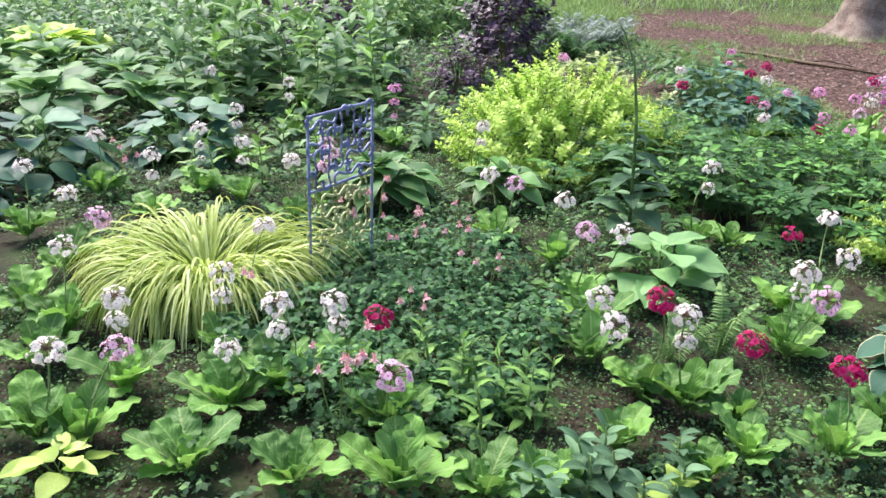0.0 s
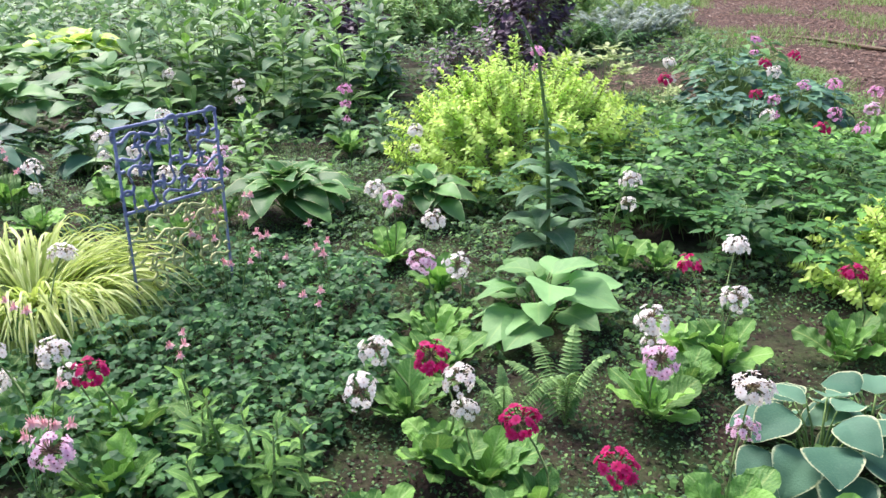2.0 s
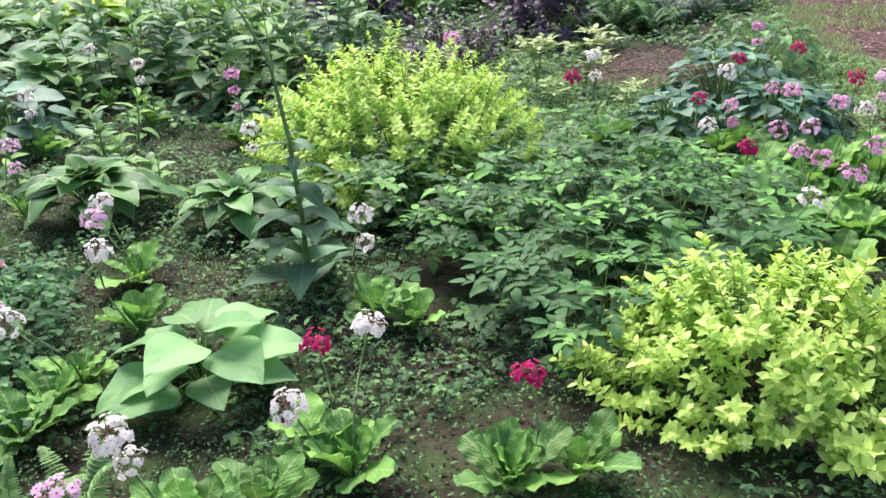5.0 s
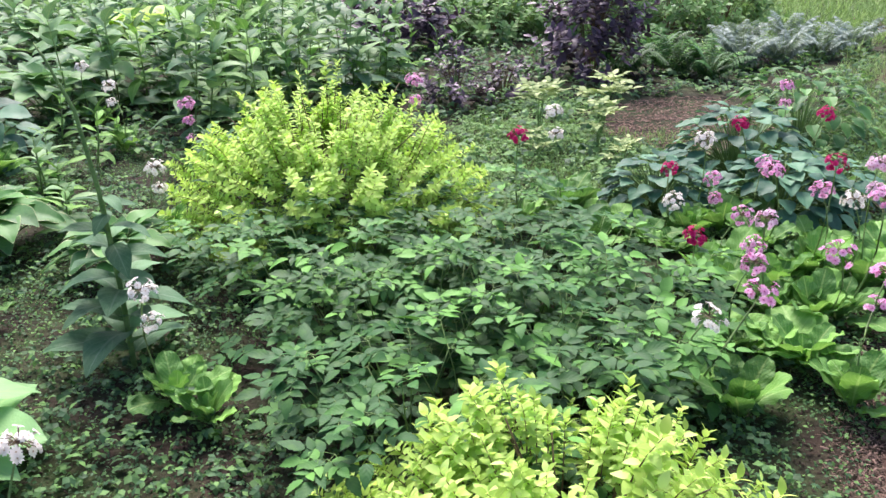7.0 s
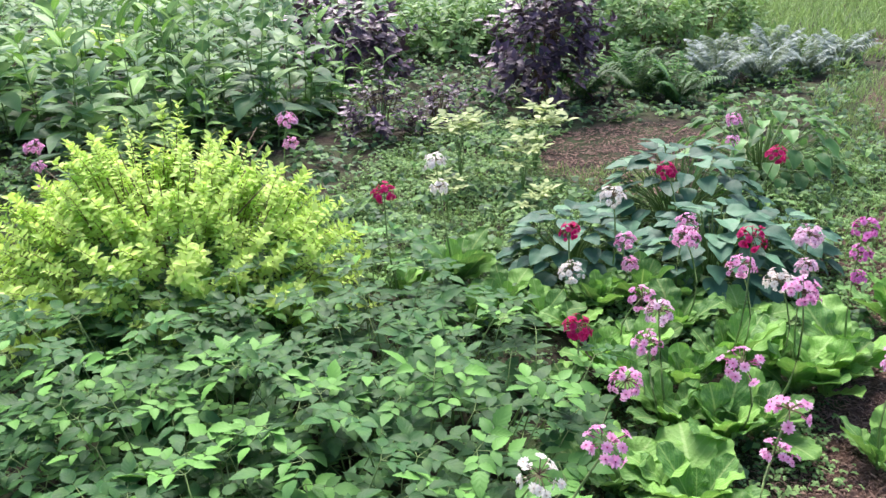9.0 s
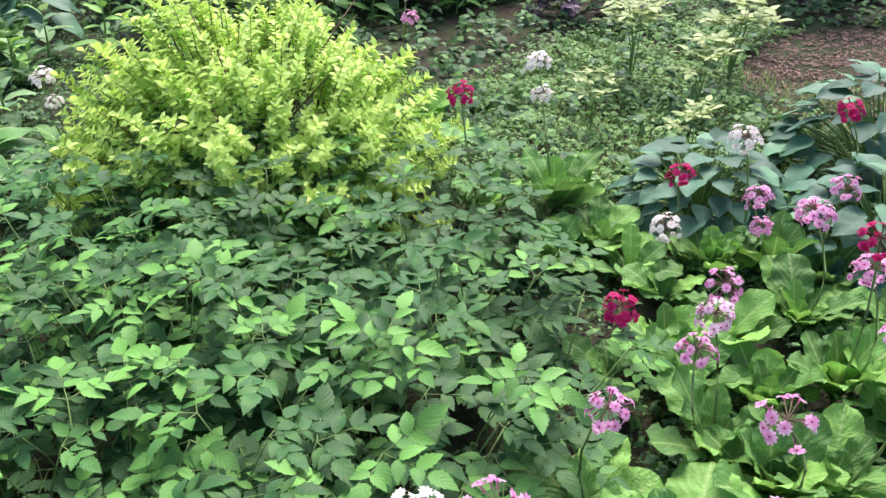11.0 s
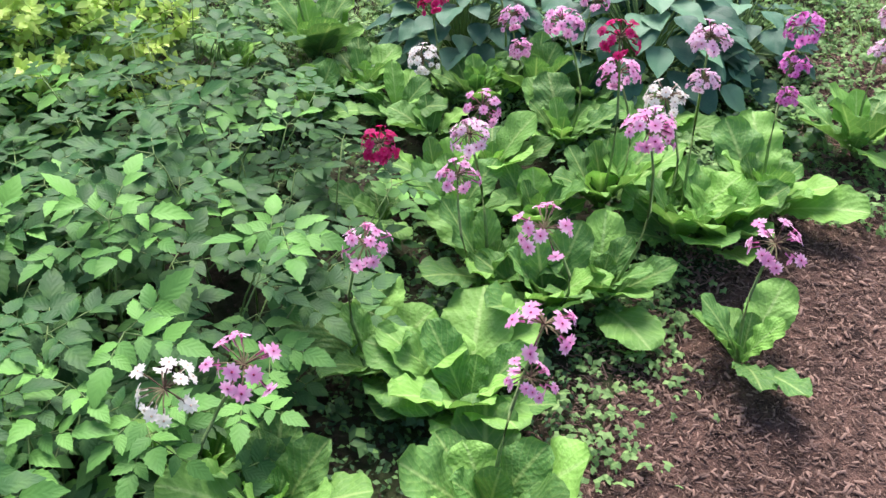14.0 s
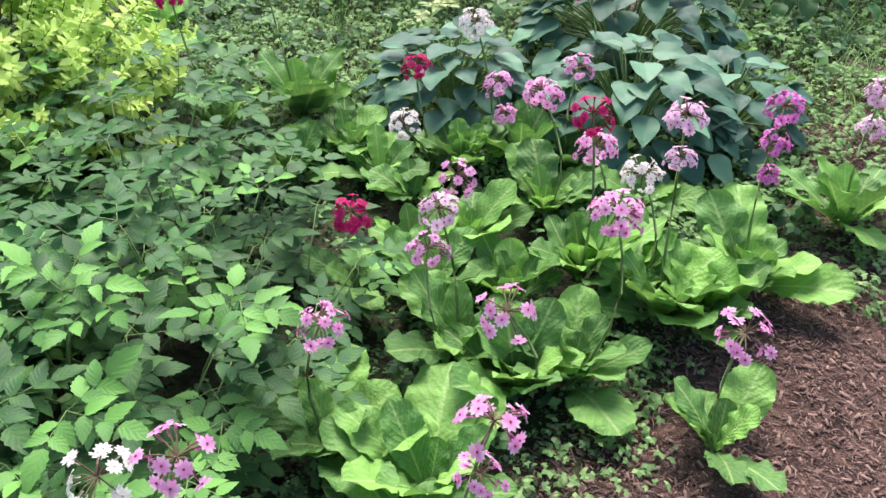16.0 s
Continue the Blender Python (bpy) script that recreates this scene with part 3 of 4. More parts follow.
def bell_mesh(seed):
    """A nodding columbine flower with five spurs."""
    r = random.Random(seed)
    s = Shape()
    for p in range(5):
        s.leaf(turn(p * 1.2566, -0.9), 0.026, 0.015, ovate, rise=0, droop=-0.5, cup=0.2, rows=3, cols=2)
        s.leaf(turn(p * 1.2566 + 0.6, -0.25), 0.022, 0.010, lance, droop=0.3, rows=3, cols=2)
        s.tube([(math.sin(p * 1.2566) * -0.004, math.cos(p * 1.2566) * 0.004, 0), (math.sin(p * 1.2566) * -0.008, math.cos(p * 1.2566) * 0.008, 0.018)], [0.002, 0.0008], 4)
    return s.mesh("flower", [PETALS["shell"]])


BELLS = [bell_mesh(600 + k) for k in range(2)]


def columbine(x, y, tall, count, seed):
    r = random.Random(seed)
    ob = thing("columbine", x, y, "columbine with nodding pale pink bells on thin branching stems", "flower", "columbines among ground cover")
    for k in range(count):
        a, d = r.uniform(0, 6.283), r.uniform(0.02, 0.10)
        top = Vector((math.cos(a) * d, math.sin(a) * d, tall * r.uniform(0.72, 1.05)))
        s = Shape()
        s.tube([(0, 0, 0), tuple(top * 0.55), tuple(top + Vector((0, 0, 0.012))), tuple(top + Vector((0.008, 0, 0)))], [0.0016, 0.0013, 0.001, 0.0008], 4)
        st = part("stem", s.mesh("stem", [STEM]), ob)
        g = r.uniform(0.65, 0.95)
        part("flower", BELLS[k % 2], st, Matrix.Translation(top + Vector((0.008, 0, -0.01))) @ turn(r.uniform(0, 6), r.uniform(-0.5, 0.5)) @ Matrix.Diagonal((g, g, g, 1)))
    return ob


# ---- ground ----
def bank(x, y):
    """Small unevenness of the soil, level far away."""
    if not (-3.4 < x < 5.4 and 0.6 < y < 8.9):
        return 0.0
    return 0.018 * noise.noise((x * 1.7, y * 1.7, 3.1)) + 0.008 * noise.noise((x * 7, y * 7, 1.3))


def axis(lo, hi, fine, far):
    mid = list(np.arange(lo, hi + 1e-6, fine))
    grow = [fine * 2.0 * 1.55 ** k for k in range(1, 40)]
    left, right = [], []
    d = 0.0
    for g in grow:
        d += g
        if d > far:
            break
        left.insert(0, lo - d)
        right.append(hi + d)
    return left + mid + right


gx, gy = axis(-3.5, 5.5, 0.09, 160.0), axis(0.5, 9.0, 0.09, 160.0)
s = Shape()
s.sheet([[(x, y, bank(x, y)) for x in gx] for y in gy], [[(0.5, 0.5)] * len(gx) for y in gy])
ground_mesh = s.mesh("ground", [SOIL])
ground_mesh.flip_normals() if ground_mesh.polygons[0].normal.z < 0 else None
tagged(new("ground", ground_mesh), "dark brown garden soil under the planting", "ground", "", "structure")


def path_side(x, y):
    """Positive on the bark-mulched side of the bed's edge."""
    edge = 3.30 + 0.16 * (y - 4.5) + 0.07 * math.sin(y * 2.3) if y < 6.2 else 3.57 + 0.10 * (y - 6.2) + 0.1 * math.sin(y * 1.7)
    return x - edge


WIDTHS = [0.0] + [0.05 + 0.09 * k for k in range(25)] + [2.7, 3.3, 4.2, 6.0]
sheet_rows, sheet_uv = [], []
for k in range(190):
    y = 3.4 + k * 0.07
    x0 = 3.0
    while path_side(x0, y) < 0:
        x0 += 0.02
    x0 += 0.05 * noise.noise((y * 3, 0, 0))
    sheet_rows.append([(x0 + w, y, bank(x0 + w, y) + (0.009 if w else -0.01)) for w in WIDTHS])
    sheet_uv.append([(0.5, 0.5)] * len(WIDTHS))
s = Shape()
s.sheet(sheet_rows, sheet_uv)
MULCH = rough_material("mulch_bed", (0.018, 0.011, 0.008), (0.16, 0.098, 0.072), 24, 0.95, 1.0)
tagged(new("mulch_path", s.mesh("mulch_path", [MULCH])), "brown bark mulch path along the flower bed", "path", "", "structure")


FRONT_EDGE = ((-6.0, 1.5), (-1.6, 1.62), (0.9, 1.62), (1.7, 1.88), (2.45, 2.55), (2.95, 3.2), (3.12, 3.7))
sheet_rows, sheet_uv = [], []
for (xa, ya), (xb, yb) in zip(FRONT_EDGE, FRONT_EDGE[1:]):
    away = Vector((yb - ya, xa - xb, 0)).normalized()
    for k in range(24):
        q = k / 24
        x0, y0 = xa + (xb - xa) * q, ya + (yb - ya) * q + 0.05 * noise.noise((xa + q * 5, ya, 2))
        sheet_rows.append([(x0 + away.x * w, y0 + away.y * w, bank(x0 + away.x * w, y0 + away.y * w) + (0.005 if w else -0.01)) for w in (0.0, 0.06, 0.15, 0.3, 0.5, 0.7, 0.9, 1.2, 1.6, 2.2)])
        sheet_uv.append([(0.5, 0.5)] * 10)
s = Shape()
s.sheet(sheet_rows, sheet_uv)
tagged(new("front_path", s.mesh("front_path", [MULCH])), "brown bark mulch path in front of the flower bed", "path", "", "structure")


def scatter(name, template, faces, uv, spots, mat, label, category):
    """One object of many copies of a small template at spots of (x, y, z, turn, tilt, lean, size)."""
    t, n = np.array(template, dtype=np.float64), len(spots)
    sp = np.array(spots, dtype=np.float64)
    ca, sa, ce, se, cr, sr = np.cos(sp[:, 3]), np.sin(sp[:, 3]), np.cos(sp[:, 4]), np.sin(sp[:, 4]), np.cos(sp[:, 5]), np.sin(sp[:, 5])
    p = t[None] * sp[:, 6, None, None]
    x, y, z = p[..., 0], p[..., 1], p[..., 2]
    x, z = x * cr[:, None] + z * sr[:, None], -x * sr[:, None] + z * cr[:, None]
    y, z = y * ce[:, None] - z * se[:, None], y * se[:, None] + z * ce[:, None]
    x, y = x * ca[:, None] - y * sa[:, None], x * sa[:, None] + y * ca[:, None]
    v = np.stack([x, y, z], -1) + sp[:, None, :3]
    f = np.array(faces, dtype=np.int64)
    allf = (f[None] + (np.arange(n) * len(t))[:, None, None]).reshape(-1, f.shape[1])
    me = bpy.data.meshes.new(name)
    me.vertices.add(n * len(t))
    me.vertices.foreach_set("co", v.astype(np.float32).ravel())
    me.loops.add(allf.size)
    me.loops.foreach_set("vertex_index", allf.astype(np.int32).ravel())
    me.polygons.add(len(allf))
    me.polygons.foreach_set("loop_start", (np.arange(len(allf)) * f.shape[1]).astype(np.int32))
    layer = me.uv_layers.new(name="UVMap")
    layer.data.foreach_set("uv", np.array(uv, dtype=np.float32)[f.ravel()][None].repeat(n, 0).ravel())
    me.materials.append(mat)
    me.update(calc_edges=True)
    return tagged(new(name, me), label, category, "", "stuff")


def trefoil():
    s = Shape()
    for a in (-1.25, 0, 1.25):
        s.leaf(turn(a, 0.1), 1.0, 0.8, lambda v: max(0.05, math.sin(math.pi * v ** 1.35) ** 0.7) if v < 0.99 else 0.05, droop=0.6, cup=0.15, rows=2, cols=2)
    return s.v, s.f, s.uv


def simple_leaf():
    s = Shape()
    s.leaf(Matrix(), 1.0, 0.75, ovate, droop=0.6, cup=0.2, rows=2, cols=2)
    return s.v, s.f, s.uv


def blade():
    s = Shape()
    s.leaf(Matrix(), 1.0, 0.06, strap, rise=1.45, droop=0.9, cup=0.1, rows=4, cols=2)
    return s.v, s.f, s.uv


def chip(w):
    v = [(-0.5, -w, 0), (0.5, -w * 0.5, 0.05), (0.4, w, 0.02), (-0.48, w * 0.8, 0), (-0.42, -w * 0.7, 0.13), (0.46, -w * 0.4, 0.12), (0.36, w * 0.7, 0.10), (-0.40, w * 0.5, 0.10)]
    return v, [(0, 1, 5, 4), (1, 2, 6, 5), (2, 3, 7, 6), (3, 0, 4, 7), (4, 5, 6, 7)], [(0.5, 0.5)] * 8


sr = random.Random(21)


def bed_spots(count, x0, x1, y0, y1, size, height, keep=lambda x, y: True, tilt=0.5):
    out = []
    while len(out) < count:
        x, y = sr.uniform(x0, x1), sr.uniform(y0, y1)
        if not keep(x, y) or noise.noise((x * 2.1, y * 2.1, 9.0)) + 0.5 * noise.noise((x * 6.0, y * 6.0, 2.0)) < sr.uniform(-0.85, 0.0):
            continue
        h = height * sr.random() * (0.6 + 0.9 * max(0.0, noise.noise((x * 3.0, y * 3.0, 4.0)) + 0.3))
        out.append((x, y, bank(x, y) + 0.006 + h, sr.uniform(0, 6.283), sr.uniform(-tilt, tilt), sr.uniform(-tilt, tilt), size * sr.uniform(0.6, 1.3)))
    return out


bare = lambda x, y: (x - 2.45) ** 2 / 0.35 + (y - 7.95) ** 2 / 0.75 < 1
in_bed = lambda x, y: path_side(x, y) < -0.02 + 0.1 * noise.noise((x * 4, y * 4, 2))
scatter("ground_cover", *simple_leaf(), bed_spots(95000, -1.8, 3.5, 1.7, 6.0, 0.0135, 0.04, lambda x, y: in_bed(x, y) and not (1.35 < x < 2.6 and 3.85 < y < 5.2)), LOW_LEAF, "low green ground cover of small leaves over soil", "ground cover")
scatter("tall_ground_cover", *trefoil(), bed_spots(11000, -2.4, 3.5, 1.7, 6.4, 0.024, 0.08, lambda x, y: in_bed(x, y) and noise.noise((x * 1.3, y * 1.3, 7)) > -0.05), LOW_LEAF, "clover like green ground cover with three part leaves", "ground cover")
scatter("edge_weeds", *trefoil(), [(x, y, bank(x, y) + 0.008 + 0.05 * sr.random(), sr.uniform(0, 6.283), sr.uniform(-0.4, 0.4), sr.uniform(-0.4, 0.4), sr.uniform(0.008, 0.018)) for x, y in ((sr.gauss(3.30, 0.07), sr.uniform(4.3, 5.25)) for k in range(650))], FERN_LEAF, "small clover like weeds along the mulch edge", "weeds")
scatter("meadow_rue_foliage", *trefoil(), bed_spots(3000, -1.0, 0.45, 2.2, 4.3, 0.030, 0.17, lambda x, y: (x + 0.28) ** 2 / 0.42 + (y - 3.15) ** 2 / 0.75 < 1 and (x + 1.0) ** 2 + (y - 3.58) ** 2 > 0.2), RUE_LEAF, "lobed dark green columbine leaves between the flowers", "ground cover")
scatter("far_ground_cover", *trefoil(), bed_spots(12000, -4.5, 4.0, 5.8, 13.0, 0.045, 0.12, lambda x, y: in_bed(x, y) and not bare(x, y)), LOW_LEAF, "distant low green ground cover plants", "ground cover")
CRUMB = rough_material("soil_crumb", (0.022, 0.016, 0.011), (0.065, 0.048, 0.034), 30, 0.95, 0.6, 0.6, 0.003)
scatter("soil_crumbs", *chip(0.3), [(x, y, bank(x, y) + sr.uniform(0.0, 0.006), sr.uniform(0, 6.283), sr.uniform(-0.5, 0.5), sr.uniform(-0.5, 0.5), sr.choice((0.004, 0.006, 0.009, 0.014)) * sr.uniform(0.7, 1.3)) for x, y in ((sr.uniform(-1.8, 3.5), sr.uniform(1.8, 6.0)) for k in range(45000)) if in_bed(x, y)], CRUMB, "dark crumbs of soil and bark between the plants", "soil")
CHIPS = [(x, y, bank(x, y) + sr.uniform(0.006, 0.016), sr.uniform(0, 6.283), sr.uniform(-0.5, 0.5), sr.uniform(-0.4, 0.4), sr.choice((0.005, 0.007, 0.009, 0.013, 0.019)) * sr.uniform(0.7, 1.3)) for x, y in ((3.0 + 1.5 * sr.random(), 4.0 + 3.2 * sr.random() ** 1.3) for k in range(100000)) if path_side(x, y) > -0.14 + 0.12 * sr.random()]
scatter("mulch", *chip(0.15), CHIPS[::2], CHIP, "reddish brown shredded bark mulch on the path", "mulch")
scatter("shredded_bark", *chip(0.06), CHIPS[1::2], CHIP, "thin reddish bark shreds on the path", "mulch")
scatter("far_mulch", *chip(0.16), [(x, y, bank(x, y) + sr.uniform(0.008, 0.018), sr.uniform(0, 6.283), sr.uniform(-0.3, 0.3), sr.uniform(-0.3, 0.3), sr.uniform(0.02, 0.06)) for x, y in ((sr.uniform(3.6, 10.0), 6.5 + 9.0 * sr.random()) for k in range(22000)) if path_side(x, y) > 0.3] + [(x, y, bank(x, y) + sr.uniform(0, 0.01), sr.uniform(0, 6.283), sr.uniform(-0.3, 0.3), sr.uniform(-0.3, 0.3), sr.uniform(0.012, 0.035)) for x, y in ((sr.uniform(1.7, 3.1), sr.uniform(7.0, 9.0)) for k in range(6000)) if bare(x, y)], CHIP, "reddish brown mulch under the tree", "mulch")
scatter("grass", *blade(), [(x, y, bank(x, y), sr.uniform(0, 6.283), sr.uniform(-0.3, 0.3), sr.uniform(-0.3, 0.3), sr.uniform(0.04, 0.11)) for x, y in ((sr.uniform(3.0, 4.8), sr.uniform(6.6, 11.5)) for k in range(12000)) if -0.35 < path_side(x, y) < 0.35 + 0.3 * noise.noise((x * 2, y * 2, 0))], LAWN_BLADE, "thin green grass beside the mulch path", "grass")
scatter("moss_grass", *blade(), [(x, y, bank(x, y), sr.uniform(0, 6.283), sr.uniform(-0.4, 0.4), sr.uniform(-0.4, 0.4), sr.uniform(0.03, 0.08)) for x, y in ((sr.uniform(1.1, 2.6), sr.uniform(5.7, 7.6)) for k in range(7000))], LAWN_BLADE, "fine tufted green ground cover behind the astilbes", "grass")
scatter("light_ground_cover", *trefoil(), [(x, y, bank(x, y) + 0.01 + 0.12 * sr.random() * (0.5 + noise.noise((x * 3, y * 3, 6))), sr.uniform(0, 6.283), sr.uniform(-0.5, 0.5), sr.uniform(-0.5, 0.5), sr.uniform(0.010, 0.022)) for x, y in ((sr.uniform(1.0, 4.4), sr.uniform(5.6, 8.4)) for k in range(26000)) if path_side(x, y) < 0.32 + 0.25 * noise.noise((x * 2, y * 2, 3)) and not bare(x, y)], FERN_LEAF, "light green fine leaved ground cover behind the flowers", "ground cover")
scatter("far_foliage", *simple_leaf(), [(x, y, bank(x, y) + 0.02 + (0.15 + 0.55 * max(0.0, 0.4 + noise.noise((x * 0.7, y * 0.7, 5)))) * sr.random(), sr.uniform(0, 6.283), sr.uniform(-0.4, 0.6), sr.uniform(-0.5, 0.5), sr.uniform(0.07, 0.18)) for x, y in ((sr.uniform(-9.0, 2.6), sr.uniform(9.2, 19.0)) for k in range(20000)) if y > 10.6 + 1.1 * x or x < -0.9], TALL_LEAF, "distant mass of mixed green perennials", "perennials")
scatter("lawn", *blade(), [(x, y, bank(x, y), sr.uniform(0, 6.283), sr.uniform(-0.5, 0.5), sr.uniform(-0.5, 0.5), sr.uniform(0.10, 0.26)) for x, y in ((sr.uniform(2.4, 7.5), sr.uniform(11.0, 22.0)) for k in range(26000)) if x < 3.6 + 0.32 * (y - 11) + 0.6 * noise.noise((x, y, 1))], LAWN_BLADE, "bright green lawn beyond the bed", "lawn")

scatter("far_lawn", *blade(), [(x, y, bank(x, y), sr.uniform(0, 6.283), sr.uniform(-0.5, 0.5), sr.uniform(-0.5, 0.5), sr.uniform(0.2, 0.5)) for x, y in ((sr.uniform(-6.0, 14.0), sr.uniform(15.5, 34.0)) for k in range(16000)) if noise.noise((x * 0.4, y * 0.4, 2)) > -0.25], LAWN_BLADE, "patchy lawn and leaf litter far behind", "lawn")

scatter("mulch_grass", *blade(), [(x, y, bank(x, y), sr.uniform(0, 6.283), sr.uniform(-0.6, 0.6), sr.uniform(-0.6, 0.6), sr.uniform(0.06, 0.17)) for x, y in ((sr.uniform(4.2, 11.0), sr.uniform(9.6, 18.0)) for k in range(30000)) if noise.noise((x * 0.55, y * 0.55, 8)) + 0.5 * noise.noise((x * 1.7, y * 1.7, 3)) > 0.16], LAWN_BLADE, "thin grass growing in patches through the mulch", "grass")
scatter("leaf_litter", *simple_leaf(), [(x, y, bank(x, y) + sr.uniform(0.012, 0.03), sr.uniform(0, 6.283), sr.uniform(-0.4, 0.4), sr.uniform(-0.4, 0.4), sr.uniform(0.03, 0.07)) for x, y in ((sr.uniform(4.0, 10.0), sr.uniform(7.5, 15.0)) for k in range(1500))], BARK, "dry pale leaf litter on the mulch", "leaf litter")

# ---- golden grass and trellis ----
TUFTS = []
for k in range(6):
    r = random.Random(700 + k)
    s = Shape()
    for b in range(11):
        s.leaf(turn(r.uniform(-0.5, 0.5), 0), 0.56 * r.uniform(0.7, 1.1), 0.019, strap, rise=r.uniform(1.15, 1.5), droop=r.uniform(1.9, 3.0), cup=0.3, rows=9, cols=2, twist=r.uniform(-1, 1))
    TUFTS.append(s.mesh("blade_tuft", [GRASS_GOLD]))


def hakone(x, y, count, size, seed):
    r = random.Random(seed)
    ob = thing("golden_grass", x, y, "arching mound of golden yellow striped Japanese forest grass", "ornamental grass")
    for k in range(count):
        a, d = r.uniform(0, 6.283), 0.20 * math.sqrt(r.random())
        g = size * r.uniform(0.8, 1.1)
        part("blade_tuft", TUFTS[k % 6], ob, place(math.cos(a) * d, math.sin(a) * d, 0) @ turn(a - math.pi / 2 + r.uniform(-0.5, 0.5), -0.15 * d / 0.2) @ Matrix.Diagonal((g * 0.82, g * 0.82, g * 1.2, 1)))
    return ob


hakone(-0.97, 3.42, 230, 0.98, 5)


def scroll(s, centre, size, flip, spin):
    """An S-shaped scroll of flat bar in the panel's plane."""
    pts = []
    for k in range(19):
        q = k / 18 * 2 - 1
        a = abs(q) ** 0.8 * 4.4
        rad = size * 0.5 * (1 - 0.62 * abs(q))
        side = 1 if q > 0 else -1
        px, pz = side * (size * 0.5 - rad * math.cos(a)), side * rad * math.sin(a)
        px *= flip
        pts.append((centre[0] + px * math.cos(spin) - pz * math.sin(spin), 0, centre[1] + px * math.sin(spin) + pz * math.cos(spin)))
    s.tube(pts, [0.0062] * 19, 5)


def trellis(a, b, legs, low, top):
    """A scrolled panel between two uprights that stand at a and b."""
    d = Vector((b[0] - a[0], b[1] - a[1], 0))
    ob = thing("garden_trellis", a[0], a[1], "blue grey painted metal trellis panel with curled scrolls on two stakes", "trellis")
    ob.rotation_euler = (0, 0, math.atan2(d.y, d.x))
    w = d.length
    for x in (0, w):
        s = Shape()
        s.tube([(x, 0, -0.12), (x, 0, low), (x, 0, top)], [0.006, 0.006, 0.006], 6)
        part("upright", s.mesh("upright", [PAINT]), ob)
    for z in (low, top):
        s = Shape()
        s.tube([(-0.006, 0, z), (w * 0.5, 0, z), (w + 0.006, 0, z)], [0.006] * 3, 6)
        part("rail", s.mesh("rail", [PAINT]), ob)
    step = w / 5
    h = (top - low) / 4
    for i in range(5):
        for j in range(-4, 4):
            s = Shape()
            scroll(s, (step * (i + 0.5), low + h * (j + 0.5)), step * 0.82, 1 if (i + j) % 2 else -1, 0.75 if (i + j * 2) % 3 else -0.5)
            part("scroll", s.mesh("scroll", [PAINT if j >= 0 else FADED]), ob, None, "" if j >= 0 else "faded yellow green scroll")
    return ob


trellis((-0.555, 3.34), (-0.29, 3.65), 0.0, 0.44, 0.735)

# ---- shrubs and masses ----
spiraea(1.06, 5.26, 0.72, 0.58, 0.78, 700, 1, "rounded golden spiraea shrub of small yellow green leaves")
spiraea(2.50, 3.50, 0.46, 0.38, 0.45, 290, 2, "low golden spiraea shrub of bright yellow green leaves")
CLUMPS = ((1.86, 4.06, 0.28), (2.02, 3.80, 0.28), (2.25, 4.05, 0.33), (1.80, 4.30, 0.33), (2.42, 4.38, 0.30), (2.10, 4.55, 0.33), (1.45, 4.45, 0.32), (1.75, 4.80, 0.33), (2.45, 4.75, 0.30), (2.12, 5.0, 0.30), (1.40, 4.95, 0.30), (1.42, 4.56, 0.22), (2.50, 4.12, 0.20), (1.80, 5.25, 0.28), (0.95, 4.75, 0.26), (1.15, 5.10, 0.22))
for k, (x, y, rad) in enumerate(CLUMPS):
    astilbe(x, y, rad, int(430 * rad * rad), 0.225 if x - 0.55 * y > 0.1 else 0.34, 40 + k)

# ---- hostas and leafy plants ----
hosta_mound(0.88, 3.28, "light", 0.12, 0.17, 18, 0.20, "broad pale green hosta with spreading heart shaped leaves", 1, "", 0.22)
hosta_mound(1.48, 2.40, "edged", 0.15, 0.17, 24, 0.135, "blue green hosta with cream edged rounded leaves", 2, "cream edged hostas")
hosta_mound(1.68, 2.52, "edged", 0.11, 0.12, 14, 0.125, "blue green hosta with cream edged rounded leaves", 3, "cream edged hostas")
hosta(-0.18, 4.50, "green", 60, 0.215, "dark green hosta with thin pale leaf margins", 4, "green hostas", upright=1.05)
hosta(0.48, 4.50, "green", 36, 0.175, "dark green hosta with thin pale leaf margins", 5, "green hostas", upright=1.05)
BLUE = ((2.44, 6.02, 0.22, 0.25, 84, 0.104), (3.00, 6.14, 0.28, 0.28, 110, 0.108), (2.80, 6.74, 0.35, 0.36, 120, 0.118), (3.24, 6.34, 0.21, 0.22, 60, 0.10), (-2.07, 5.12, 0.30, 0.30, 44, 0.21), (-1.30, 5.5, 0.26, 0.30, 36, 0.19), (-2.4, 4.5, 0.28, 0.25, 34, 0.19))
for k, (x, y, rad, tall, c, g) in enumerate(BLUE):
    hosta_mound(x, y, "blue", rad, tall, c, g, "blue green hosta mound of overlapping heart shaped leaves", 20 + k, "blue hostas")
for k, (x, y, c, g) in enumerate(((-2.35, 6.35, 34, 0.27), (-1.65, 6.45, 30, 0.25), (-2.95, 7.0, 34, 0.28), (-1.95, 7.3, 30, 0.27), (-2.6, 7.9, 30, 0.28), (-3.4, 8.3, 30, 0.28))):
    hosta(x, y, "broad", c, g, "large light green hosta with broad ribbed leaves", 50 + k, "large light green hostas", upright=0.75)
hosta_mound(3.16, 7.75, "green", 0.34, 0.34, 100, 0.12, "rounded green leafy hosta mound beside the grass", 31)
hosta(-3.0, 9.3, "gold", 60, 0.40, "yellow leaved hosta at the back of the bed", 32, "yellow hostas")
hosta(-1.22, 2.19, "gold", 12, 0.10, "small yellow green hosta by the bed edge", 33, "yellow hostas")
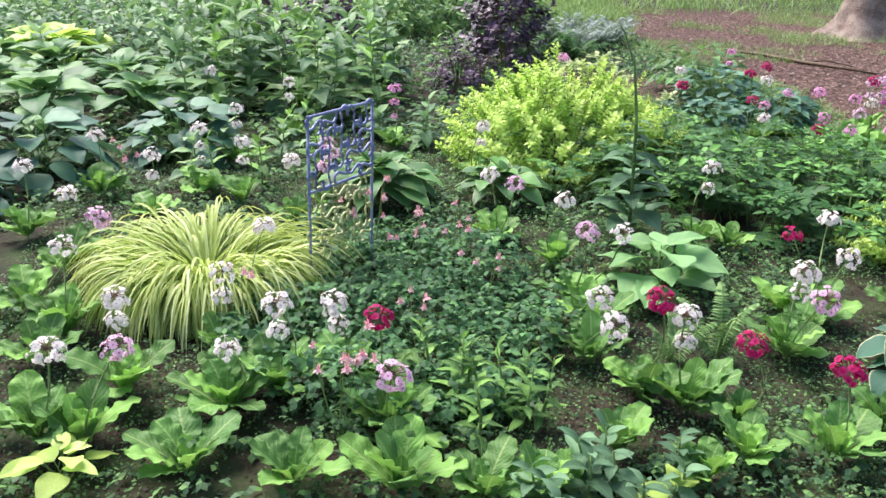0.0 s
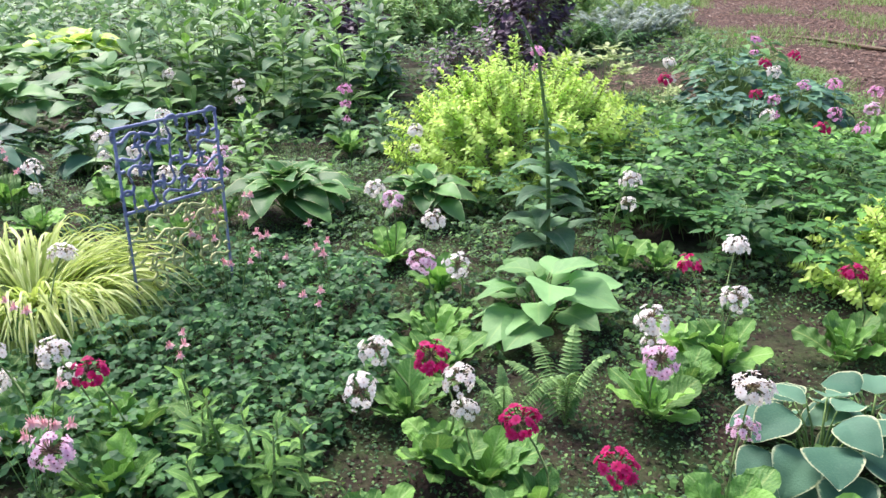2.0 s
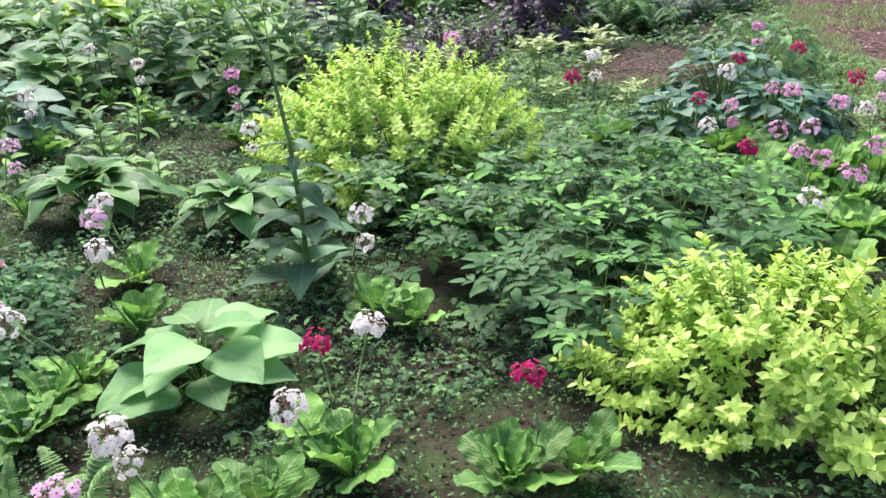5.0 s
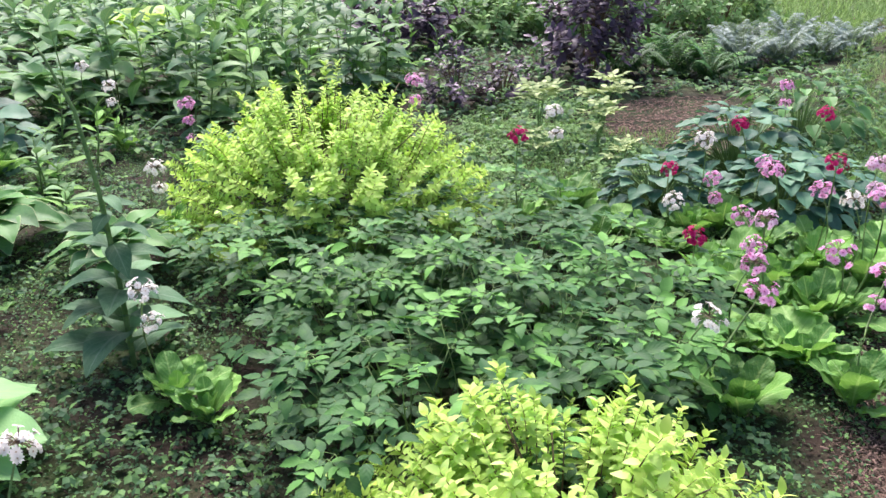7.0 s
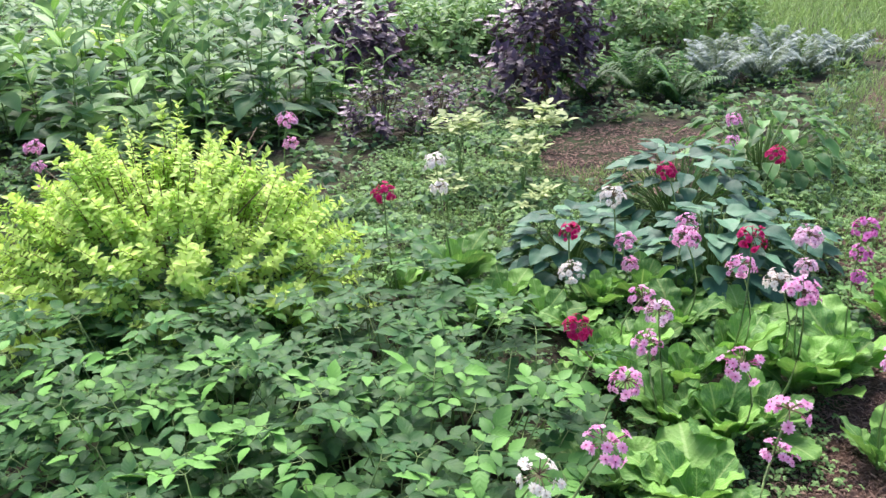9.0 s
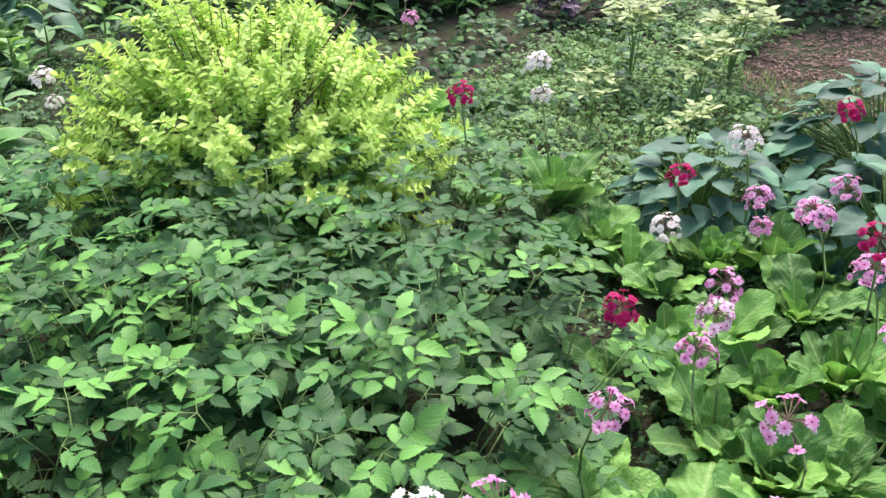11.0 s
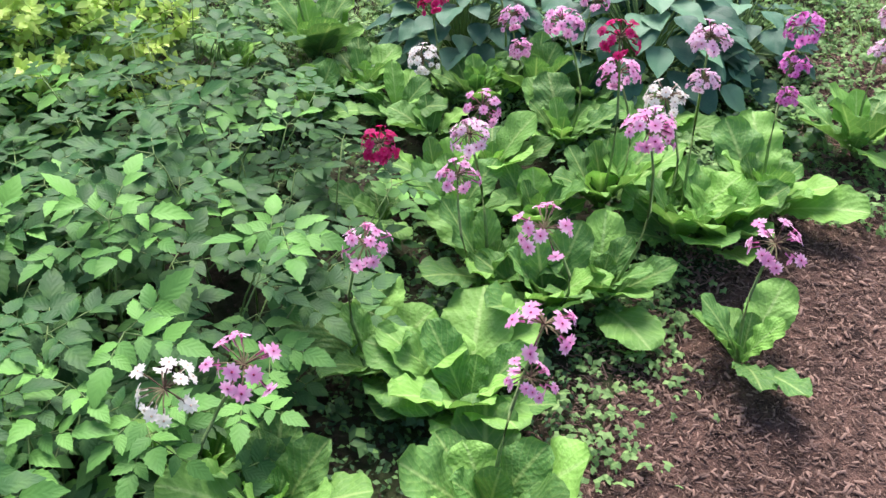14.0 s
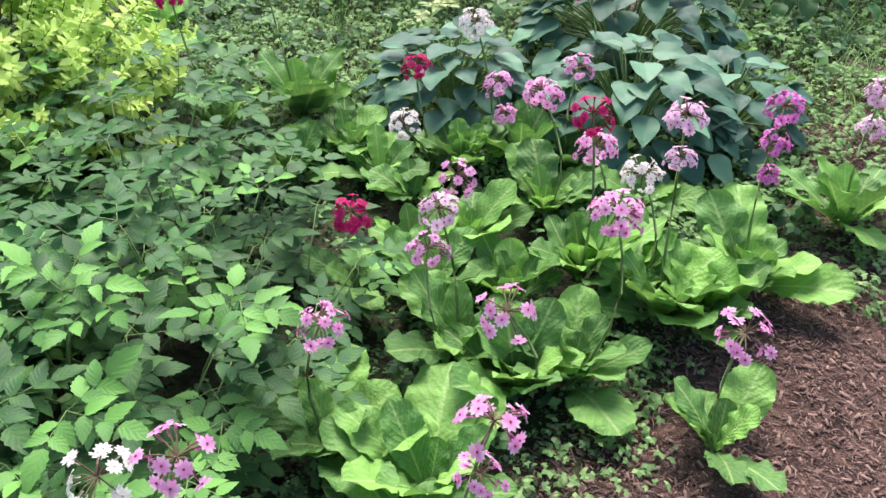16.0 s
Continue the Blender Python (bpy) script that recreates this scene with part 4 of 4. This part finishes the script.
hosta(0.36, 1.88, "gold", 7, 0.09, "small yellow hosta by the bed edge", 34, "yellow hostas")

# ---- tall spire plant ----
spire = thing("tall_spire_plant", 1.0, 3.92, "tall grey green plant with a bending flower spike", "flower")
s = Shape()
s.tube([(0, 0, 0), (-0.01, 0, 0.3), (-0.03, -0.005, 0.6), (-0.07, -0.01, 0.85), (-0.14, -0.02, 1.0), (-0.17, -0.02, 1.04)], [0.010, 0.009, 0.008, 0.006, 0.004, 0.002], 7)
part("stem", s.mesh("stem", [STEM]), spire)
r = random.Random(3)
for k in range(30):
    v = k / 29
    g = 0.28 * (1 - 0.66 * v) * r.uniform(0.85, 1.15)
    part("leaf", SPIRE_LEAVES[k % 5], spire, place(-0.02 * v, 0, 0.05 + 0.56 * v) @ turn(k * 2.4, 0.35 * (1 - v) + r.uniform(-0.1, 0.2), r.uniform(-0.2, 0.2)) @ Matrix.Diagonal((g, g, g, 1)))
for k in range(40):
    v = k / 39
    g = 0.030 * (1 - 0.5 * v)
    part("bud_leaf", SPIRE_LEAVES[k % 5], spire, place(-0.04 - 0.125 * v ** 1.6, -0.008 - 0.012 * v, 0.66 + 0.37 * v) @ turn(k * 2.4, 0.5) @ Matrix.Diagonal((g, g, g, 1)))

# ---- tall leafy perennials behind ----
r = random.Random(12)
for k in range(54):
    x, y = r.uniform(-1.6, 0.15), r.uniform(6.3, 8.6)
    leafy_stem("tall_perennial", x, y, r.uniform(0.55, 1.0), 16, 0.32, (TALL_LEAVES, LIGHT_LEAVES)[k % 3 == 2], 60 + k, "tall leafy green perennial not yet in flower", "perennial", "tall perennials at the back", stems=1)
for k in range(16):
    x, y = r.uniform(-4.6, -2.2), r.uniform(8.2, 10.5)
    leafy_stem("tall_perennial", x, y, r.uniform(0.3, 0.6), 14, 0.32, TALL_LEAVES, 160 + k, "tall leafy green perennial not yet in flower", "perennial", "tall perennials at the back", stems=1)
for k in range(12):
    x, y = r.uniform(-0.3, 0.8), r.uniform(6.6, 8.8)
    leafy_stem("leafy_perennial", x, y, r.uniform(0.3, 0.6), 12, 0.22, LIGHT_LEAVES, 260 + k, "light green leafy perennial behind the spiraea", "perennial", "light green perennials")
for k in range(26):
    x, y = r.uniform(-2.6, 0.35), r.uniform(4.7, 6.2)
    leafy_stem("leafy_perennial", x, y, r.uniform(0.16, 0.34), 11, 0.19, (TALL_LEAVES, LIGHT_LEAVES)[k % 2], 500 + k, "low leafy green perennial filling the bed", "perennial", "low leafy perennials")
for k, (x, y) in enumerate(((0.12, 1.92), (0.26, 1.95), (0.38, 2.02), (0.18, 2.06), (-0.02, 1.86))):
    leafy_stem("dark_leafy_plant", x, y, 0.15, 10, 0.13, SPIRE_LEAVES, 700 + k, "low plant with dark blue green leaves", "perennial", "dark leafy plants by the edge", stems=2)
HERBS = ((-0.02, 2.45), (-0.12, 2.55), (0.06, 2.36), (-0.04, 2.30), (-0.16, 2.40))
for k, (x, y) in enumerate(HERBS):
    leafy_stem("leafy_herb", x, y, 0.24, 13, 0.105, LIGHT_LEAVES, 300 + k, "bushy bright green herb with pointed leaves", "herb", "bright green herbs", stems=2)

# ---- background ----
fern(0.68, 2.66, "green", 5, 0.26, "light green fern with arching fronds in bare soil", 1, 1.1)
fern(0.86, 2.66, "green", 6, 0.28, "light green fern with arching fronds in bare soil", 2, 1.0)
SILVER = ((2.75, 10.3), (3.1, 10.7), (3.5, 11.2), (2.7, 11.2), (3.8, 11.9), (3.2, 11.7))
for k, (x, y) in enumerate(SILVER):
    fern(x, y, "silver", 26, 0.42, "silvery grey fern spreading at the back of the bed", 10 + k, 0.5)
for k, (x, y) in enumerate(((1.8, 9.5), (2.2, 9.8), (2.5, 9.6), (2.0, 10.3))):
    fern(x, y, "dark", 22, 0.42, "dark green fern beside bare soil", 30 + k, 0.5)
for k, (x, y, c, g) in enumerate(((1.62, 7.0, 7, 0.36), (2.0, 6.9, 6, 0.30), (2.22, 6.4, 5, 0.22), (1.75, 6.45, 5, 0.22), (1.95, 7.35, 8, 0.36))):
    r = random.Random(k)
    ob = thing("cream_leaved_plant", x, y, "young plant with cream yellow divided leaves", "foliage plant", "cream leaved plants")
    for q in range(c):
        m = turn(q * 2.4, r.uniform(0.0, 0.3)) @ Matrix.Diagonal((g / 0.3, g / 0.3, g / 0.3 * r.uniform(0.8, 1.2), 1))
        part("leaf", CREAM_FRONDS[q % 3], ob, m)
DUSKY = ((1.56, 9.1, 0.36, 0.34, 1.25, 90, 1.6, 0.0), (-0.42, 9.85, 0.48, 0.42, 0.62, 60, 1.9, 0.0), (0.82, 7.75, 0.22, 0.20, 0.46, 30, 0.95, 0.03), (1.08, 8.1, 0.18, 0.18, 0.36, 20, 0.9, 0.03))
for k, (x, y, rx, ry, tall, c, g, lift) in enumerate(DUSKY):
    spiraea(x, y, rx, ry, tall, c, 400 + k, "dark purple leaved shrub with many upright stems", lift, "purple_shrub", PURPLE_TWIGS, g, "purple leaved shrubs")
for k, (x, y, rx, tall, c) in enumerate(((1.9, 12.3, 0.6, 0.7, 60), (1.2, 12.7, 0.6, 0.8, 60), (2.5, 12.9, 0.5, 0.6, 50), (0.2, 10.9, 0.5, 0.45, 50), (-0.2, 11.6, 0.6, 0.6, 50), (0.6, 11.6, 0.5, 0.6, 50))):
    spiraea(x, y, rx, rx * 0.9, tall, c, 440 + k, "bushy light green shrub far behind the bed", 0.0, "green_shrub", GREEN_TWIGS, 1.8, "light green shrubs at the back")

trunk = Shape()
rings = []
for q in range(15):
    z = 3.2 * (q / 14) ** 1.6
    rad = 0.30 + 0.42 * math.exp(-z * 4.5)
    rings.append([(7.95 + math.cos(a) * rad * (1 + 0.20 * math.exp(-z * 3) * math.sin(a * 5 + 0.6)), 12.35 + math.sin(a) * rad * (1 + 0.20 * math.exp(-z * 3) * math.sin(a * 5 + 0.6)), z - 0.02) for a in np.linspace(0, 2 * math.pi, 33)])
trunk.sheet(rings, [[(0.5, 0.5)] * 33] * 15)
branch = Shape()
branch.tube([(4.85, 10.55, 0.03), (5.05, 10.1, 0.05), (5.3, 9.55, 0.04), (5.42, 9.2, 0.05), (5.75, 8.8, 0.03)], [0.012, 0.02, 0.024, 0.02, 0.010], 7)
branch.tube([(5.3, 9.55, 0.04), (5.55, 9.5, 0.07), (5.8, 9.3, 0.03)], [0.014, 0.010, 0.006], 6)
tagged(new("fallen_branch", branch.mesh("fallen_branch", [RED_STEM])), "thin brown fallen branch lying on the mulch", "branch")
tree = thing("tree", 0, 0, "pale grey brown tree trunk with flared roots on mulch", "tree")
part("trunk", trunk.mesh("trunk", [BARK]), tree)

# ---- primulas: front of the bed ----
W, A, P, M, C = "white", "pale", "pink", "magenta", "crimson"
FRONT = (
    (-1.15, 2.65, 9, 0.22, ((-1.13, 2.58, 0.37, 2, W),)), (-1.20, 2.36, 8, 0.20, ((-1.07, 2.30, 0.35, 1, A),)),
    (-0.82, 2.50, 11, 0.23, ((-0.80, 2.42, 0.27, 1, W),)), (-0.66, 2.60, 9, 0.22, ((-0.66, 2.52, 0.36, 2, W),)),
    (-0.45, 2.66, 8, 0.19, ((-0.49, 2.51, 0.36, 2, W),)), (-0.36, 2.60, 7, 0.18, ((-0.37, 2.42, 0.35, 1, C),)),
    (-0.33, 2.34, 9, 0.21, ((-0.355, 2.13, 0.32, 1, A),)), (-1.34, 2.40, 9, 0.2, ((-1.24, 2.28, 0.36, 1, W),)),
    (-0.34, 2.04, 8, 0.22, ()), (-0.62, 2.12, 7, 0.19, ()), (-0.90, 2.20, 8, 0.2, ()), (0.30, 2.16, 7, 0.17, ()), (-0.12, 2.0, 7, 0.18, ()), (0.03, 1.98, 7, 0.18, ()), (-1.45, 2.85, 8, 0.2, ()),
)
CENTRE = (
    (0.33, 3.92, 9, 0.19, ((0.27, 3.86, 0.36, 1, W), (0.345, 3.68, 0.37, 1, A))),
    (0.52, 3.56, 8, 0.18, ((0.50, 3.44, 0.37, 1, W),)), (0.50, 3.24, 8, 0.17, ((0.452, 3.0, 0.39, 1, A), (0.56, 2.92, 0.405, 1, W))),
    (0.40, 2.70, 8, 0.18, ((0.33, 2.48, 0.36, 1, W), (0.30, 2.28, 0.36, 1, W))), (0.50, 2.95, 9, 0.19, ()), (0.48, 2.50, 6, 0.15, ((0.47, 2.36, 0.405, 1, C),)),
)
CENTRE_FRONT = (
    (0.60, 2.36, 9, 0.21, ((0.53, 2.31, 0.37, 2, W),)), (0.48, 2.42, 7, 0.18, ()), (0.72, 2.25, 6, 0.14, ((0.655, 2.14, 0.36, 1, C),)),
    (0.66, 2.08, 7, 0.18, ()), (1.34, 2.0, 8, 0.2, ()), (0.50, 2.00, 6, 0.16, ()), (0.92, 2.04, 8, 0.2, ((0.83, 1.96, 0.37, 1, C),)), (1.15, 2.16, 9, 0.21, ((1.16, 2.14, 0.43, 2, W, A),)),
)
MIDDLE = (
    (1.12, 2.66, 10, 0.2, ((1.05, 2.54, 0.40, 2, W), (1.03, 2.38, 0.37, 1, A))), (1.24, 2.78, 8, 0.18, ()),
    (1.42, 2.94, 10, 0.21, ((1.455, 3.05, 0.40, 1, W), (1.35, 2.74, 0.36, 1, W))), (1.30, 3.02, 7, 0.16, ((1.314, 3.05, 0.335, 1, C),)),
    (1.81, 2.96, 11, 0.21, ((1.85, 3.04, 0.30, 1, C),)), (1.98, 3.04, 8, 0.18, ()), (1.28, 3.76, 8, 0.2, ((1.27, 3.69, 0.43, 2, W),)),
    (1.42, 3.72, 6, 0.16, ()), (0.50, 3.10, 7, 0.16, ()),
)
LEFT = (
    (-1.42, 3.05, 8, 0.2, ((-1.39, 3.05, 0.36, 1, W),)), (-1.55, 3.66, 8, 0.2, ((-1.52, 3.64, 0.36, 1, W),)), (-1.62, 3.30, 6, 0.2, ((-1.30, 3.22, 0.40, 1, A),)),
    (-0.86, 2.86, 6, 0.17, ((-0.84, 2.78, 0.36, 2, W),)), (-0.72, 3.10, 4, 0.14, ((-0.72, 3.18, 0.37, 1, W),)), (-1.64, 4.70, 7, 0.2, ((-1.62, 4.66, 0.36, 1, W),)),
)
LEFT_BACK = (
    (-1.12, 4.74, 7, 0.2, ((-1.11, 4.70, 0.38, 3, W),)), (-0.96, 5.30, 7, 0.2, ((-0.96, 5.26, 0.37, 2, W),)), (-1.20, 6.40, 6, 0.2, ((-1.2, 6.3, 0.42, 1, W),)),
    (-0.66, 5.95, 6, 0.2, ((-0.66, 5.9, 0.42, 2, W),)), (0.02, 5.7, 7, 0.2, ((0.02, 5.68, 0.42, 3, P),)), (0.43, 4.9, 7, 0.19, ((0.44, 4.84, 0.36, 2, W),)),
    (-0.62, 4.2, 7, 0.19, ((-0.63, 4.13, 0.36, 1, W), (-0.45, 4.05, 0.42, 2, A))), (-1.84, 4.1, 8, 0.2, ((-1.81, 4.08, 0.36, 1, W),)), (-1.32, 4.35, 6, 0.18, ((-1.30, 4.33, 0.34, 2, W),)), (-0.90, 4.55, 6, 0.18, ((-0.88, 4.5, 0.36, 2, W),)), (-0.48, 4.45, 6, 0.18, ((-0.46, 4.4, 0.38, 2, A),)),
)
# ---- primulas: by the mulch path ----
PATHSIDE = (
    (2.87, 4.66, 9, 0.23, ((2.868, 4.641, 0.374, 1, P),)), (3.07, 4.66, 11, 0.27, ()), (2.96, 5.02, 9, 0.22, ((2.872, 5.02, 0.285, 1, P), (2.90, 5.005, 0.40, 1, A))),
    (3.11, 4.98, 8, 0.22, ((3.13, 4.82, 0.375, 1, P, "open"),)), (3.20, 5.06, 9, 0.23, ((3.253, 4.97, 0.53, 1, P),)), (3.20, 4.45, 9, 0.24, ((3.23, 4.53, 0.44, 2, P, "open"),)), (2.88, 4.28, 7, 0.21, ()),
)
PATH_BACK = (
    (3.52, 5.02, 5, 0.19, ((3.505, 4.95, 0.385, 1, P, "open"),)), (2.64, 5.10, 6, 0.15, ((2.668, 5.05, 0.285, 1, C),)), (2.80, 5.40, 8, 0.2, ((2.828, 5.248, 0.318, 1, P),)),
    (3.10, 5.40, 11, 0.25, ((3.118, 5.226, 0.565, 1, C), (3.10, 5.36, 0.42, 1, P))), (2.72, 4.32, 8, 0.2, ((2.753, 4.249, 0.345, 1, W, "open"), (2.885, 4.281, 0.43, 1, P, "open"))),
)
FARTHER = (
    (3.31, 5.36, 12, 0.24, ((3.274, 5.353, 0.545, 2, A),)), (3.47, 5.58, 13, 0.26, ((3.44, 5.514, 0.538, 3, M),)), (3.66, 5.98, 11, 0.23, ((3.635, 5.95, 0.43, 2, A),)),
    (2.92, 5.62, 10, 0.22, ((2.92, 5.5, 0.44, 1, P),)), (2.76, 5.84, 9, 0.21, ((2.69, 5.78, 0.29, 2, P),)), (2.62, 5.72, 9, 0.2, ((2.55, 5.50, 0.255, 1, W),)),
)
FILLING = (
    (2.05, 5.74, 10, 0.28, ((1.98, 5.68, 0.55, 2, W),)), (2.28, 5.64, 9, 0.22, ()), (2.24, 5.42, 7, 0.19, ()), (2.90, 5.86, 7, 0.2, ((2.90, 5.84, 0.37, 1, P),)),
    (2.55, 5.70, 5, 0.14, ((2.51, 5.635, 0.357, 1, C),)), (2.62, 5.95, 5, 0.15, ((2.645, 5.714, 0.48, 1, W),)), (3.14, 5.78, 8, 0.2, ()), (3.22, 5.42, 6, 0.18, ((3.214, 5.336, 0.40, 1, W),)), (3.40, 5.36, 10, 0.22, ()), (2.70, 5.28, 8, 0.18, ()), (2.80, 5.18, 8, 0.19, ()), (2.99, 5.24, 9, 0.2, ()), (2.58, 5.50, 7, 0.17, ()), (2.44, 5.56, 7, 0.18, ()),
)
BACK = (
    (1.88, 5.56, 8, 0.18, ((1.884, 5.42, 0.50, 1, C),)), (1.21, 6.0, 6, 0.18, ((1.21, 5.92, 0.59, 2, P),)), (3.0, 7.0, 7, 0.2, ((3.0, 6.95, 0.504, 2, P),)),
    (2.78, 6.3, 5, 0.18, ((2.78, 6.20, 0.45, 1, C),)), (3.15, 6.9, 6, 0.18, ((3.2, 6.7, 0.42, 1, C),)),
)
for bunch in (FRONT, CENTRE, CENTRE_FRONT, MIDDLE, LEFT, LEFT_BACK, PATHSIDE, PATH_BACK, FARTHER, FILLING, BACK):
    for k, (x, y, leaves, size, heads) in enumerate(bunch):
        primula(x, y, leaves, size, heads, k)

# ---- columbines ----
BELLFLOWERS = ((-0.28, 3.70, 0.38, 5), (-0.22, 3.30, 0.36, 5), (-0.38, 3.55, 0.36, 5), (-0.10, 3.40, 0.36, 5), (0.08, 3.05, 0.34, 4), (0.11, 3.48, 0.35, 4), (-0.21, 2.66, 0.34, 4), (-0.49, 2.30, 0.36, 9), (-0.80, 2.95, 0.3, 3), (-1.5, 4.5, 0.36, 5))
for k, (x, y, tall, count) in enumerate(BELLFLOWERS):
    columbine(x, y, tall, count, 70 + k)
